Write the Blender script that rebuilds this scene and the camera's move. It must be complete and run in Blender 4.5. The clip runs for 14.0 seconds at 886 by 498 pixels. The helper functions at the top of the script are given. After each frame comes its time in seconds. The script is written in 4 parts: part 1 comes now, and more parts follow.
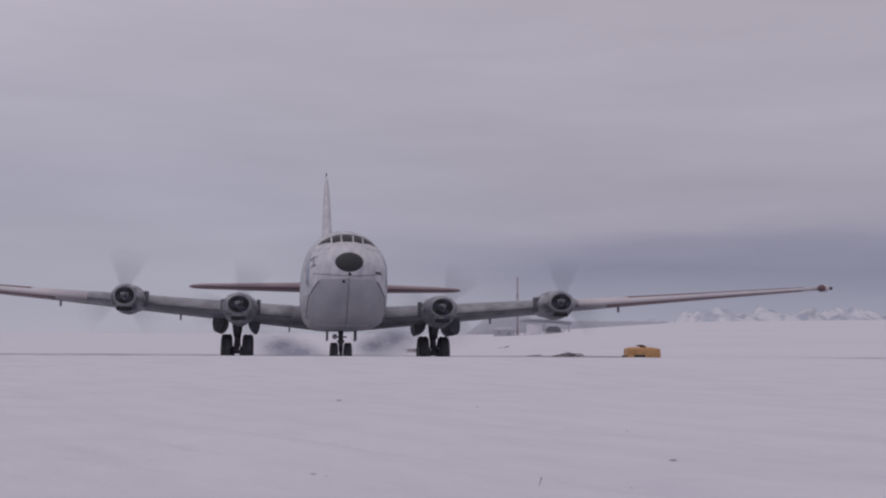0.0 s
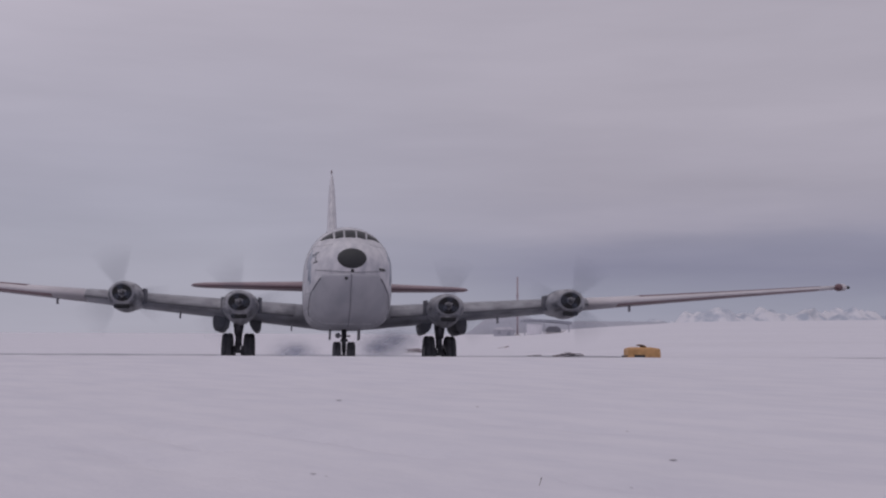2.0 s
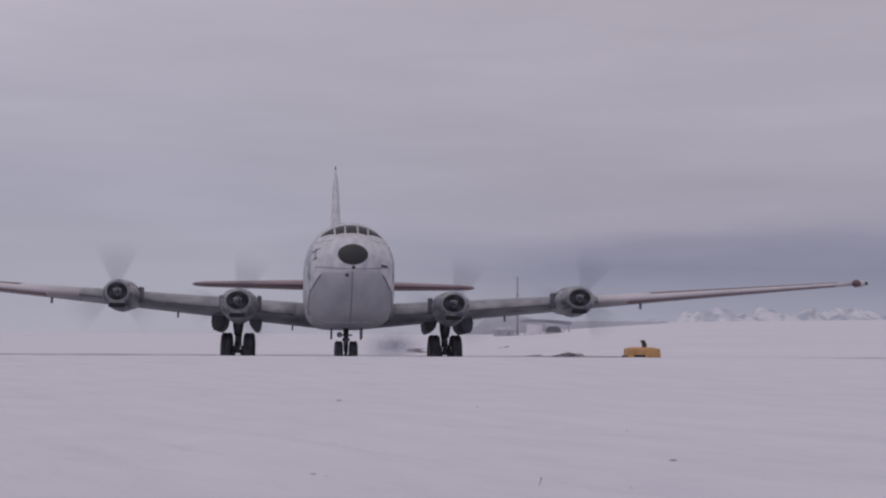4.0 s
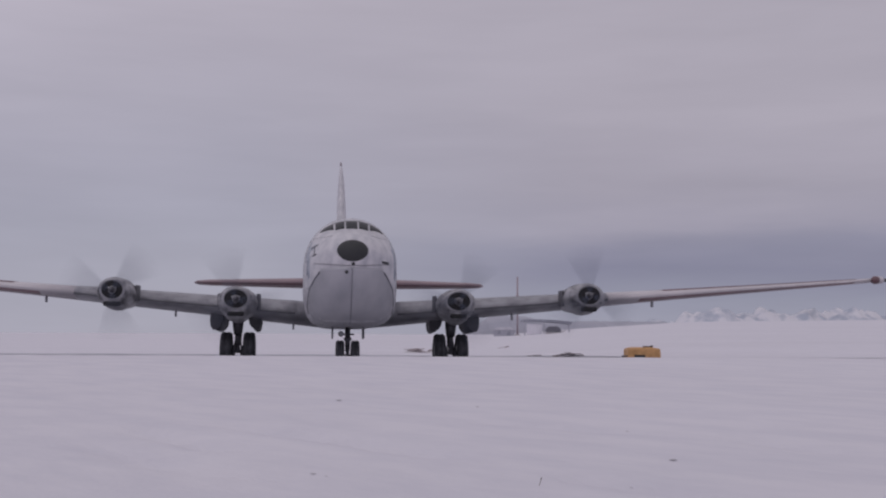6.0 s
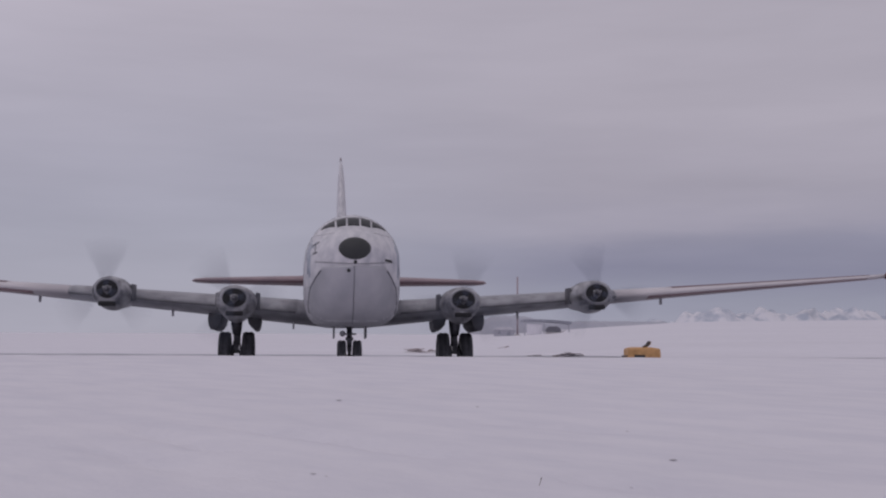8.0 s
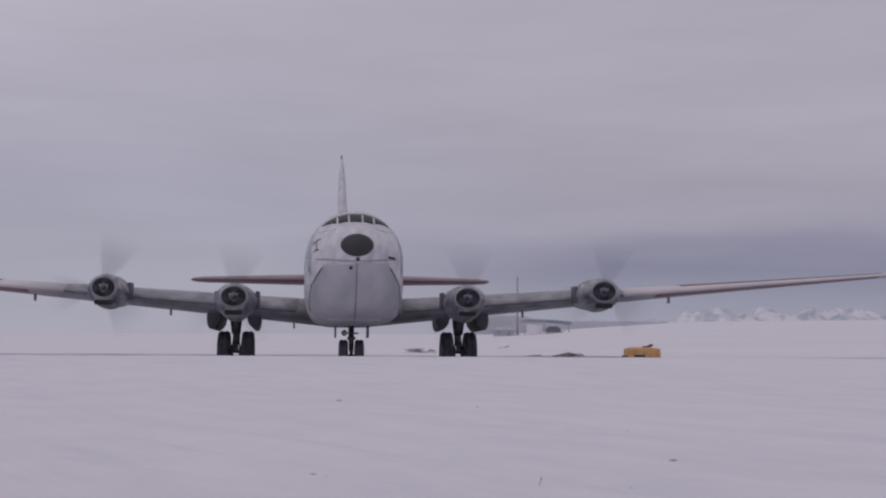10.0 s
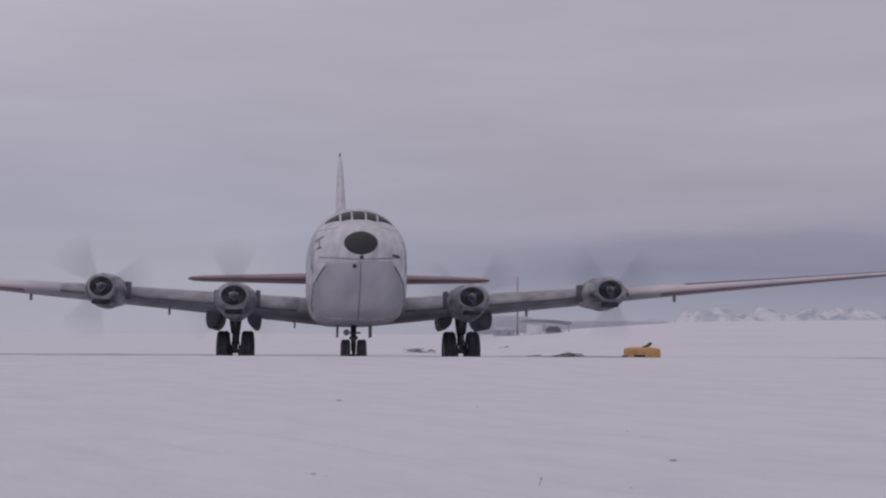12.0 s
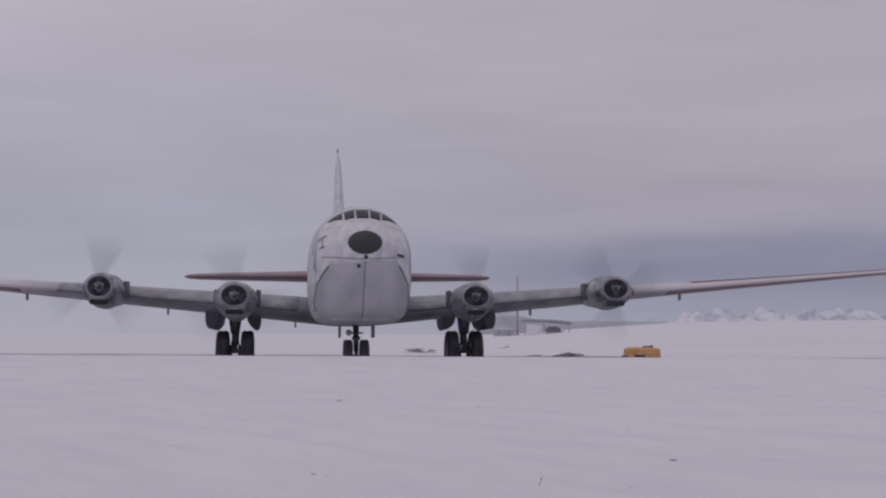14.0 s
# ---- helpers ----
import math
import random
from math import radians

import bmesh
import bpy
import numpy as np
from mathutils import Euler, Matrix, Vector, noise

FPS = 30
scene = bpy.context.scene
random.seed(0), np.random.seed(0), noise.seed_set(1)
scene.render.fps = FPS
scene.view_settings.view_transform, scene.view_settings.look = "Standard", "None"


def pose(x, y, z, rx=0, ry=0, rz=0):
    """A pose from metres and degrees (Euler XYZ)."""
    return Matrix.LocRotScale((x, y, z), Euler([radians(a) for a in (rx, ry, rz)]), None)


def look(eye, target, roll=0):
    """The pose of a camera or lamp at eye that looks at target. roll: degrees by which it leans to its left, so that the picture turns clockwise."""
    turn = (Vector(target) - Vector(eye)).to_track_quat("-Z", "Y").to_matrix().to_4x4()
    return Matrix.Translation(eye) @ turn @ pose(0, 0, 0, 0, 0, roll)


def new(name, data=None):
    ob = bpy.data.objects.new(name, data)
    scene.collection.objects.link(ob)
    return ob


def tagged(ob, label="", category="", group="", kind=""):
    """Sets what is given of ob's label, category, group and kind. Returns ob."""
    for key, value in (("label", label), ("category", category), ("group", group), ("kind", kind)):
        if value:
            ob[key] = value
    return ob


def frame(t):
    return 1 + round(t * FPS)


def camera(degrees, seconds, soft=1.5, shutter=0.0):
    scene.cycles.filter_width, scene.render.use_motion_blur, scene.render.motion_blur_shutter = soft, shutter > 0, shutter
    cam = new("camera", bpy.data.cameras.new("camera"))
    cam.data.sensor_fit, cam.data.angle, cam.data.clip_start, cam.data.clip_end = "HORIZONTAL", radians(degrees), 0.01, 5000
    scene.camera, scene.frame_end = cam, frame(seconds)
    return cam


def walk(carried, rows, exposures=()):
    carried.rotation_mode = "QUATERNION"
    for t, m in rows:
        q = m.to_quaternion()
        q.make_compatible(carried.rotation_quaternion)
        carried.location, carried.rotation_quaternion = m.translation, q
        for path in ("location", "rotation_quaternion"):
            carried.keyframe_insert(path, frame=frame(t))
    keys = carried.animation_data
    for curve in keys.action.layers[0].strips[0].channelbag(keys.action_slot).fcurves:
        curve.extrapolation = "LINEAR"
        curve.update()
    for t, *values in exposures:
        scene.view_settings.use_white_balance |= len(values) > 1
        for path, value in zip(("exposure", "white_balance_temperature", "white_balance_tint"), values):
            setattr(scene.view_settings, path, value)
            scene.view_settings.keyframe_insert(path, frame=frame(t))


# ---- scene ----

# ---- camera: a long lens on a fixed stand, tilted up a little ----
cam = camera(39.65, 14.0, soft=2.2, shutter=0.62)
VIEW = pose(0.0, 0.0, 0.394, 95.337, 0, 0) @ pose(0, 0, 0, 0, 0, 0.268)
walk(cam, [(0.0, VIEW), (14.0, VIEW)])

# ---- light: a high overcast with a veiled sun ----
SUN_ELEVATION, SUN_AZIMUTH = 54.0, 205.0
sun = new("sun", bpy.data.lights.new("sun", "SUN"))
sun.data.energy, sun.data.angle, sun.data.color = 0.26, radians(24), (1.0, 0.95, 0.93)
sa, se = radians(SUN_AZIMUTH), radians(SUN_ELEVATION)
sun.matrix_world = look((math.sin(sa) * math.cos(se) * 50, math.cos(sa) * math.cos(se) * 50, math.sin(se) * 50), (0, 0, 0))


def overcast_world():
    w = bpy.data.worlds.new("overcast")
    w.use_nodes = True
    nt = w.node_tree
    n, l = nt.nodes, nt.links
    n.clear()
    out, bg = n.new("ShaderNodeOutputWorld"), n.new("ShaderNodeBackground")
    sky = n.new("ShaderNodeTexSky")
    sky.sky_type, sky.sun_disc = "NISHITA", False
    sky.sun_elevation, sky.sun_rotation = se, sa
    sky_dim = n.new("ShaderNodeVectorMath")
    sky_dim.operation = "SCALE"
    sky_dim.inputs["Scale"].default_value = 0.08
    l.new(sky.outputs[0], sky_dim.inputs[0])
    co = n.new("ShaderNodeTexCoord")
    sep = n.new("ShaderNodeSeparateXYZ")
    l.new(co.outputs["Generated"], sep.inputs[0])
    # streaks lying along the horizon
    mp = n.new("ShaderNodeMapping")
    mp.inputs["Scale"].default_value = (2.6, 2.6, 15.0)
    l.new(co.outputs["Generated"], mp.inputs[0])
    nz = n.new("ShaderNodeTexNoise")
    nz.inputs["Scale"].default_value, nz.inputs["Detail"].default_value, nz.inputs["Roughness"].default_value = 1.0, 5.0, 0.55
    l.new(mp.outputs[0], nz.inputs[0])
    # elevation ramp: haze at the horizon, a blue bank, then pale cloud
    ramp = n.new("ShaderNodeValToRGB")
    e = ramp.color_ramp.elements
    e[0].position, e[0].color = 0.0, (0.315, 0.325, 0.415, 1)
    e[1].position, e[1].color = 1.0, (0.47, 0.445, 0.485, 1)
    for p, c in ((0.030, (0.318, 0.322, 0.408, 1)), (0.050, (0.280, 0.284, 0.368, 1)), (0.074, (0.232, 0.229, 0.316, 1)), (0.096, (0.268, 0.260, 0.342, 1)), (0.113, (0.335, 0.315, 0.386, 1)), (0.138, (0.368, 0.343, 0.404, 1)), (0.20, (0.415, 0.386, 0.442, 1))):
        k = e.new(p)
        k.color = c
    wob = n.new("ShaderNodeMath")
    wob.operation = "MULTIPLY_ADD"
    wob.inputs[1].default_value, wob.inputs[2].default_value = 0.066, -0.033
    l.new(nz.outputs[0], wob.inputs[0])
    add = n.new("ShaderNodeMath")
    l.new(sep.outputs["Z"], add.inputs[0])
    l.new(wob.outputs[0], add.inputs[1])
    l.new(add.outputs[0], ramp.inputs[0])
    # the blue bank lies towards the east only
    bank = n.new("ShaderNodeMapRange")
    bank.inputs["From Min"].default_value, bank.inputs["From Max"].default_value = -0.16, 0.12
    l.new(sep.outputs["X"], bank.inputs["Value"])
    pale = n.new("ShaderNodeMix")
    pale.data_type = "RGBA"
    pale.inputs["A"].default_value = (0.372, 0.368, 0.442, 1)
    l.new(bank.outputs[0], pale.inputs["Factor"])
    l.new(ramp.outputs[0], pale.inputs["B"])
    up = n.new("ShaderNodeMapRange")
    up.inputs["From Min"].default_value, up.inputs["From Max"].default_value = 0.10, 0.30
    l.new(sep.outputs["Z"], up.inputs["Value"])
    whole = n.new("ShaderNodeMix")
    whole.data_type = "RGBA"
    l.new(up.outputs[0], whole.inputs["Factor"])
    l.new(pale.outputs["Result"], whole.inputs["A"])
    west = n.new("ShaderNodeMapRange")
    west.inputs["From Min"].default_value, west.inputs["From Max"].default_value = -0.35, 0.30
    west.inputs["To Min"].default_value, west.inputs["To Max"].default_value = 1.19, 0.97
    l.new(sep.outputs["X"], west.inputs["Value"])
    glow = n.new("ShaderNodeVectorMath")
    glow.operation = "SCALE"
    l.new(ramp.outputs[0], glow.inputs[0])
    l.new(west.outputs[0], glow.inputs["Scale"])
    l.new(glow.outputs[0], whole.inputs["B"])
    fleck = n.new("ShaderNodeMapRange")
    fleck.inputs["To Min"].default_value, fleck.inputs["To Max"].default_value = 0.91, 1.09
    l.new(nz.outputs[0], fleck.inputs["Value"])
    mul = n.new("ShaderNodeVectorMath")
    mul.operation = "SCALE"
    l.new(whole.outputs["Result"], mul.inputs[0])
    l.new(fleck.outputs[0], mul.inputs["Scale"])
    # thin brighter streaks
    mp2 = n.new("ShaderNodeMapping")
    mp2.inputs["Scale"].default_value, mp2.inputs["Location"].default_value = (5.0, 5.0, 38.0), (3.0, 1.0, 2.0)
    l.new(co.outputs["Generated"], mp2.inputs[0])
    nz2 = n.new("ShaderNodeTexNoise")
    nz2.inputs["Scale"].default_value, nz2.inputs["Detail"].default_value = 1.0, 6.0
    l.new(mp2.outputs[0], nz2.inputs[0])
    thin = n.new("ShaderNodeMapRange")
    thin.inputs["From Min"].default_value, thin.inputs["From Max"].default_value = 0.3, 0.7
    thin.inputs["To Min"].default_value, thin.inputs["To Max"].default_value = 0.965, 1.035
    l.new(nz2.outputs[0], thin.inputs["Value"])
    mul2 = n.new("ShaderNodeVectorMath")
    mul2.operation = "SCALE"
    l.new(mul.outputs[0], mul2.inputs[0])
    l.new(thin.outputs[0], mul2.inputs["Scale"])
    hue = n.new("ShaderNodeVectorMath")
    hue.operation = "MULTIPLY"
    hue.inputs[1].default_value = (1.005, 0.988, 1.012)
    l.new(mul2.outputs[0], hue.inputs[0])
    mix = n.new("ShaderNodeMix")
    mix.data_type = "RGBA"
    mix.inputs["Factor"].default_value = 0.06
    l.new(hue.outputs[0], mix.inputs["A"])
    l.new(sky_dim.outputs[0], mix.inputs["B"])
    l.new(mix.outputs["Result"], bg.inputs["Color"])
    l.new(bg.outputs[0], out.inputs["Surface"])
    scene.world = w


overcast_world()


# ---- materials ----
def material(name, colour, rough=0.6, metal=0.0, grain=0.0, scale=4.0, bump=0.0, bump_scale=30.0, tint=None, stretch=(1, 1, 1)):
    """A surface with two scales of variation: broad stains towards tint, and a fine grain in relief and gloss."""
    m = bpy.data.materials.new(name)
    m.use_nodes = True
    n, l = m.node_tree.nodes, m.node_tree.links
    b = n["Principled BSDF"]
    b.inputs["Roughness"].default_value, b.inputs["Metallic"].default_value = rough, metal
    co, mp = n.new("ShaderNodeTexCoord"), n.new("ShaderNodeMapping")
    mp.inputs["Scale"].default_value = stretch
    l.new(co.outputs["Object"], mp.inputs[0])
    broad, fine = n.new("ShaderNodeTexNoise"), n.new("ShaderNodeTexNoise")
    broad.inputs["Scale"].default_value, broad.inputs["Detail"].default_value = scale, 6
    fine.inputs["Scale"].default_value, fine.inputs["Detail"].default_value = bump_scale, 4
    l.new(mp.outputs[0], broad.inputs[0])
    l.new(mp.outputs[0], fine.inputs[0])
    mix = n.new("ShaderNodeMix")
    mix.data_type = "RGBA"
    mix.inputs["A"].default_value = (*colour, 1)
    mix.inputs["B"].default_value = (*(tint or [c * 0.6 for c in colour]), 1)
    rng = n.new("ShaderNodeMapRange")
    rng.inputs["From Min"].default_value, rng.inputs["From Max"].default_value = 0.38, 0.72
    rng.inputs["To Max"].default_value = grain
    l.new(broad.outputs[0], rng.inputs["Value"])
    l.new(rng.outputs[0], mix.inputs["Factor"])
    l.new(mix.outputs["Result"], b.inputs["Base Color"])
    gloss = n.new("ShaderNodeMapRange")
    gloss.inputs["To Min"].default_value, gloss.inputs["To Max"].default_value = max(0.02, rough - 0.1), min(1, rough + 0.1)
    l.new(fine.outputs[0], gloss.inputs["Value"])
    l.new(gloss.outputs[0], b.inputs["Roughness"])
    if bump:
        bp = n.new("ShaderNodeBump")
        bp.inputs["Strength"].default_value, bp.inputs["Distance"].default_value = 1.0, bump
        l.new(fine.outputs[0], bp.inputs["Height"])
        l.new(bp.outputs[0], b.inputs["Normal"])
    return m


SNOW = material("snow", (0.80, 0.785, 0.84), 0.75, 0, 0.75, 0.8, 0.016, 9.0, tint=(0.68, 0.675, 0.75), stretch=(1.0, 2.2, 1))
for node in SNOW.node_tree.nodes:
    if node.type == "MAPPING":
        node.vector_type = "TEXTURE"
        node.inputs["Rotation"].default_value = (0, 0, radians(-48.7))
        node.inputs["Scale"].default_value = (1.5, 0.6, 1.0)
    if node.type == "TEX_NOISE":
        node.inputs["Detail"].default_value, node.inputs["Roughness"].default_value = 9.0, 0.62


def windblown(m, low, high):
    """Adds long faint streaks of packed and fresh snow, tens of metres long, to a snow material."""
    n, l = m.node_tree.nodes, m.node_tree.links
    b = n["Principled BSDF"]
    src = b.inputs["Base Color"].links[0].from_socket
    co, mp, nz = n.new("ShaderNodeTexCoord"), n.new("ShaderNodeMapping"), n.new("ShaderNodeTexNoise")
    mp.inputs["Scale"].default_value = (0.02, 0.05, 0.0)
    mp.inputs["Rotation"].default_value = (0, 0, radians(9))
    nz.inputs["Scale"].default_value, nz.inputs["Detail"].default_value, nz.inputs["Roughness"].default_value = 1.0, 7.0, 0.6
    l.new(co.outputs["Object"], mp.inputs[0])
    l.new(mp.outputs[0], nz.inputs[0])
    rng = n.new("ShaderNodeMapRange")
    rng.inputs["From Min"].default_value, rng.inputs["From Max"].default_value = 0.3, 0.7
    rng.inputs["To Min"].default_value, rng.inputs["To Max"].default_value = low, high
    l.new(nz.outputs[0], rng.inputs["Value"])
    mul = n.new("ShaderNodeVectorMath")
    mul.operation = "SCALE"
    l.new(src, mul.inputs[0])
    l.new(rng.outputs[0], mul.inputs["Scale"])
    l.new(mul.outputs[0], b.inputs["Base Color"])


windblown(SNOW, 0.955, 1.02)
BOUNCE_GREY = material("bounce_dimming_grey", (0.47, 0.47, 0.51), 0.7, 0, 0.8, 0.3, 0.02, 3.0, tint=(0.36, 0.36, 0.40))
# blown snow's own shade is put into this bluish grey
SHADED_DRIFT = (0.36, 0.38, 0.46)
SKIN = material("weathered_aluminium", (0.42, 0.42, 0.45), 0.42, 0.45, 1.0, 1.1, 0.002, 14.0, tint=(0.23, 0.23, 0.255))
PALE = material("pale_wing_paint", (0.66, 0.62, 0.65), 0.45, 0.0, 0.5, 0.9, 0.0, 12.0, tint=(0.47, 0.45, 0.48))
PINK = material("worn_red_paint", (0.33, 0.22, 0.24), 0.5, 0.0, 0.9, 0.8, 0.0, 20.0, tint=(0.24, 0.19, 0.21))
TRODDEN = material("trodden_snow", (0.66, 0.65, 0.70), 0.9, 0, 0.8, 0.3, tint=(0.50, 0.50, 0.55))
# camp panel colour, paled to stand for haze over the distance
HAZE_PANEL = material("haze_paled_panel", (0.46, 0.46, 0.52), 0.8, 0, 0.7, 0.6, tint=(0.36, 0.36, 0.42))
VOID = material("hollow_black", (0.030, 0.030, 0.034), 0.95, 0.0, 0.3, 3.0)
WHITE = material("white_paint", (0.69, 0.68, 0.71), 0.40, 0.20, 1.0, 2.2, 0.010, 1.6, tint=(0.47, 0.475, 0.52), stretch=(1.5, 0.7, 0.9))
RED = material("faded_red_paint", (0.175, 0.088, 0.10), 0.5, 0.0, 0.9, 0.8, 0.0, 20.0, tint=(0.16, 0.12, 0.14))
BLACK = material("black_paint", (0.042, 0.045, 0.047), 0.65, 0.0, 0.4, 3.0, 0.0, 20.0, tint=(0.03, 0.03, 0.035))
# metal grey toned down for the shade on the lower nose and belly
DOOR = material("shade_toned_metal", (0.49, 0.49, 0.525), 0.40, 0.42, 0.6, 1.3, 0.003, 2.0, tint=(0.34, 0.35, 0.39), stretch=(1.2, 0.8, 0.7))
COWL = material("oil_streaked_cowling", (0.43, 0.43, 0.455), 0.36, 0.55, 1.0, 2.3, 0.004, 6.0, tint=(0.06, 0.06, 0.07), stretch=(1.4, 0.35, 1.4))
DIRT = material("dirty_drift", (0.25, 0.235, 0.265), 0.85, 0, 0.8, 2.5, 0.02, 9.0, tint=(0.36, 0.35, 0.38))
TARP = material("dark_canvas", (0.07, 0.055, 0.05), 0.85, 0, 0.6, 6.0, 0.004, 40.0)
SCRAP = material("dirty_snow_scrap", (0.66, 0.64, 0.67), 0.8, 0, 0.6, 8.0)
SEAM = material("seam_shadow_gap", (0.15, 0.15, 0.18), 0.7, 0.0, 0.5, 3.0)
RUBBER = material("tyre_rubber", (0.075, 0.077, 0.086), 0.85, 0.0, 0.8, 3.0, 0.004, 25.0, tint=(0.14, 0.14, 0.16))
STEEL = material("oily_steel", (0.17, 0.17, 0.19), 0.45, 0.5, 0.6, 3.0, tint=(0.09, 0.09, 0.10))
GLASS = material("dark_cockpit_glass", (0.026, 0.029, 0.034), 0.35, 0.0, 0.3, 2.0)
GLASS.node_tree.nodes["Principled BSDF"].inputs["Specular IOR Level"].default_value = 0.25
YELLOW = material("yellow_paint", (0.68, 0.39, 0.175), 0.6, 0.0, 0.8, 3.0, 0.003, 12.0, tint=(0.46, 0.25, 0.10))
WOOD = material("grey_timber", (0.29, 0.26, 0.27), 0.8, 0.0, 0.6, 3.0, 0.004, 18.0)
# pale blue of the rock is distance haze put into the colour
ROCK = material("snowy_mountain", (0.74, 0.735, 0.79), 0.9, 0.0, 1.0, 0.026, 0.0, 0.05, tint=(0.44, 0.48, 0.57), stretch=(1, 0.4, 0.9))
for node in ROCK.node_tree.nodes:
    if node.type == "MAP_RANGE" and node.inputs["From Min"].default_value > 0.3:
        node.inputs["From Min"].default_value, node.inputs["From Max"].default_value = 0.42, 0.60
# distance haze is mixed into the hill's grey
RIDGE = material("haze_tinted_hill", (0.46, 0.465, 0.53), 0.95, 0.0, 0.9, 0.02, 0.0, 0.2, tint=(0.37, 0.38, 0.45), stretch=(1, 1, 3))
INSIGNIA = material("faded_blue_marking", (0.33, 0.37, 0.45), 0.5, 0.0, 0.9, 4.0, 0.0, 20.0, tint=(0.50, 0.52, 0.57))
# red pole colour lightened to carry the distance haze
MAST = material("haze_paled_red_pole", (0.42, 0.35, 0.38), 0.7, 0.0, 0.6, 0.5, tint=(0.33, 0.28, 0.31))
# dark canvas with haze mixed into its colour
CANVAS = material("haze_greyed_canvas", (0.17, 0.17, 0.20), 0.85, 0.0, 0.6, 1.0)
TAIL = material("faded_pink_paint", (0.36, 0.265, 0.285), 0.5, 0.0, 0.9, 0.8, 0.0, 20.0, tint=(0.27, 0.21, 0.235))
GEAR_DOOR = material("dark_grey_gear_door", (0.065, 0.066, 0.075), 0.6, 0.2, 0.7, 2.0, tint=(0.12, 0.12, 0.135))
SHADED_SCUFF = material("shade_grey_scuffed_snow", (0.57, 0.57, 0.63), 0.85, 0, 0.8, 0.3, tint=(0.38, 0.385, 0.44))
LENS = material("pale_lamp_glass", (0.50, 0.50, 0.54), 0.2, 0.0, 0.3, 6.0)
BOOT = material("worn_rubber_boot", (0.38, 0.38, 0.41), 0.55, 0.2, 1.0, 1.6, 0.0, 10.0, tint=(0.20, 0.20, 0.22))
PALE_WOOD = material("bleached_timber", (0.46, 0.40, 0.41), 0.85, 0.0, 0.7, 3.0, 0.004, 18.0)
STRAW = material("dry_straw", (0.16, 0.13, 0.12), 0.8, 0.0, 0.5, 20.0)
# lightened for haze as well
HUT = material("hut_panel", (0.33, 0.34, 0.40), 0.7, 0.0, 0.5, 1.0)
BLADE = material("propeller_blade", (0.085, 0.10, 0.15), 0.55, 0.1, 0.4, 3.0)


# ---- mesh helpers ----
def part(name, bm, mat, parent=None, label="", smooth=True):
    """Links a bmesh as one mesh object, under a thing or a part if one is given."""
    me = bpy.data.meshes.new(name)
    bmesh.ops.recalc_face_normals(bm, faces=bm.faces)
    for f in bm.faces:
        f.smooth = smooth
    bm.to_mesh(me)
    bm.free()
    me.materials.append(mat)
    ob = new(name, me)
    ob.parent = parent
    if label:
        tagged(ob, label)
    return ob


def loft(rings, cap=True, bm=None):
    bm = bm or bmesh.new()
    vs = [[bm.verts.new(p) for p in r] for r in rings]
    k = len(vs[0])
    for a, b in zip(vs, vs[1:]):
        for i in range(k):
            bm.faces.new((a[i], a[(i + 1) % k], b[(i + 1) % k], b[i]))
    if cap:
        bm.faces.new(vs[0])
        bm.faces.new(vs[-1][::-1])
    return bm


def lathe(profile, seg=32, centre=(0, 0, 0), axis="Y", cap=True, bm=None):
    """A turned body: profile rows (along, radius)."""
    rings = []
    for a, r in profile:
        ring = []
        for i in range(seg):
            c, s = math.cos(math.tau * i / seg) * r, math.sin(math.tau * i / seg) * r
            p = {"Y": (c, a, s), "X": (a, c, s), "Z": (c, s, a)}[axis]
            ring.append(Vector(p) + Vector(centre))
        rings.append(ring)
    return loft(rings, cap, bm)


def box(size, centre=(0, 0, 0), bevel=0.0, bm=None, turn=None):
    """A block with rounded edges, added to bm if given."""
    b = bmesh.new()
    bmesh.ops.create_cube(b, size=1.0)
    bmesh.ops.scale(b, vec=size, verts=b.verts)
    if bevel:
        bmesh.ops.bevel(b, geom=b.edges[:], offset=bevel, segments=2, affect="EDGES", profile=0.6)
    bmesh.ops.transform(b, matrix=Matrix.Translation(centre) @ (turn or Matrix()), verts=b.verts)
    if bm is None:
        return b
    me = bpy.data.meshes.new("tmp")
    b.to_mesh(me)
    b.free()
    bm.from_mesh(me)
    bpy.data.meshes.remove(me)
    return bm


def rod(a, b, r0, r1=None, seg=12, bm=None):
    a, b = Vector(a), Vector(b)
    r1 = r0 if r1 is None else r1
    q = (b - a).to_track_quat("Z", "Y").to_matrix()
    rings = [[p + q @ Vector((math.cos(math.tau * i / seg) * r, math.sin(math.tau * i / seg) * r, 0)) for i in range(seg)] for p, r in ((a, r0), (b, r1))]
    return loft(rings, True, bm)


def squash(bm, centre, sx, sz):
    """Flattens a mesh about a centre."""
    for v in bm.verts:
        v.co.x = centre[0] + (v.co.x - centre[0]) * sx
        v.co.z = centre[2] + (v.co.z - centre[2]) * sz
    return bm


def smoothstep(a, b, v):
    t = min(1.0, max(0.0, (v - a) / (b - a)))
    return t * t * (3 - 2 * t)


# ---- ground: one sheet of snow, with a low crest before the runway and a long rise behind it ----
CREST = 40.0
# x, y of both ends and depth of each old track
TRACKS = ((-3.91, 15.4, -2.31, 13.12, 0.05), (-2.82, 15.98, 0.1, 12.67, 0.06), (-3.77, 13.33, -2.24, 11.14, 0.03), (0.43, 16.55, 2.2, 15.19, 0.03), (1.11, 11.18, 1.97, 10.13, 0.04), (2.73, 18.87, 3.78, 18.1, 0.03), (-3.22, 12.83, -1.48, 10.8, 0.03), (-1.26, 19.42, -0.19, 18.07, 0.02), (3.36, 14.84, 4.17, 13.13, 0.03))


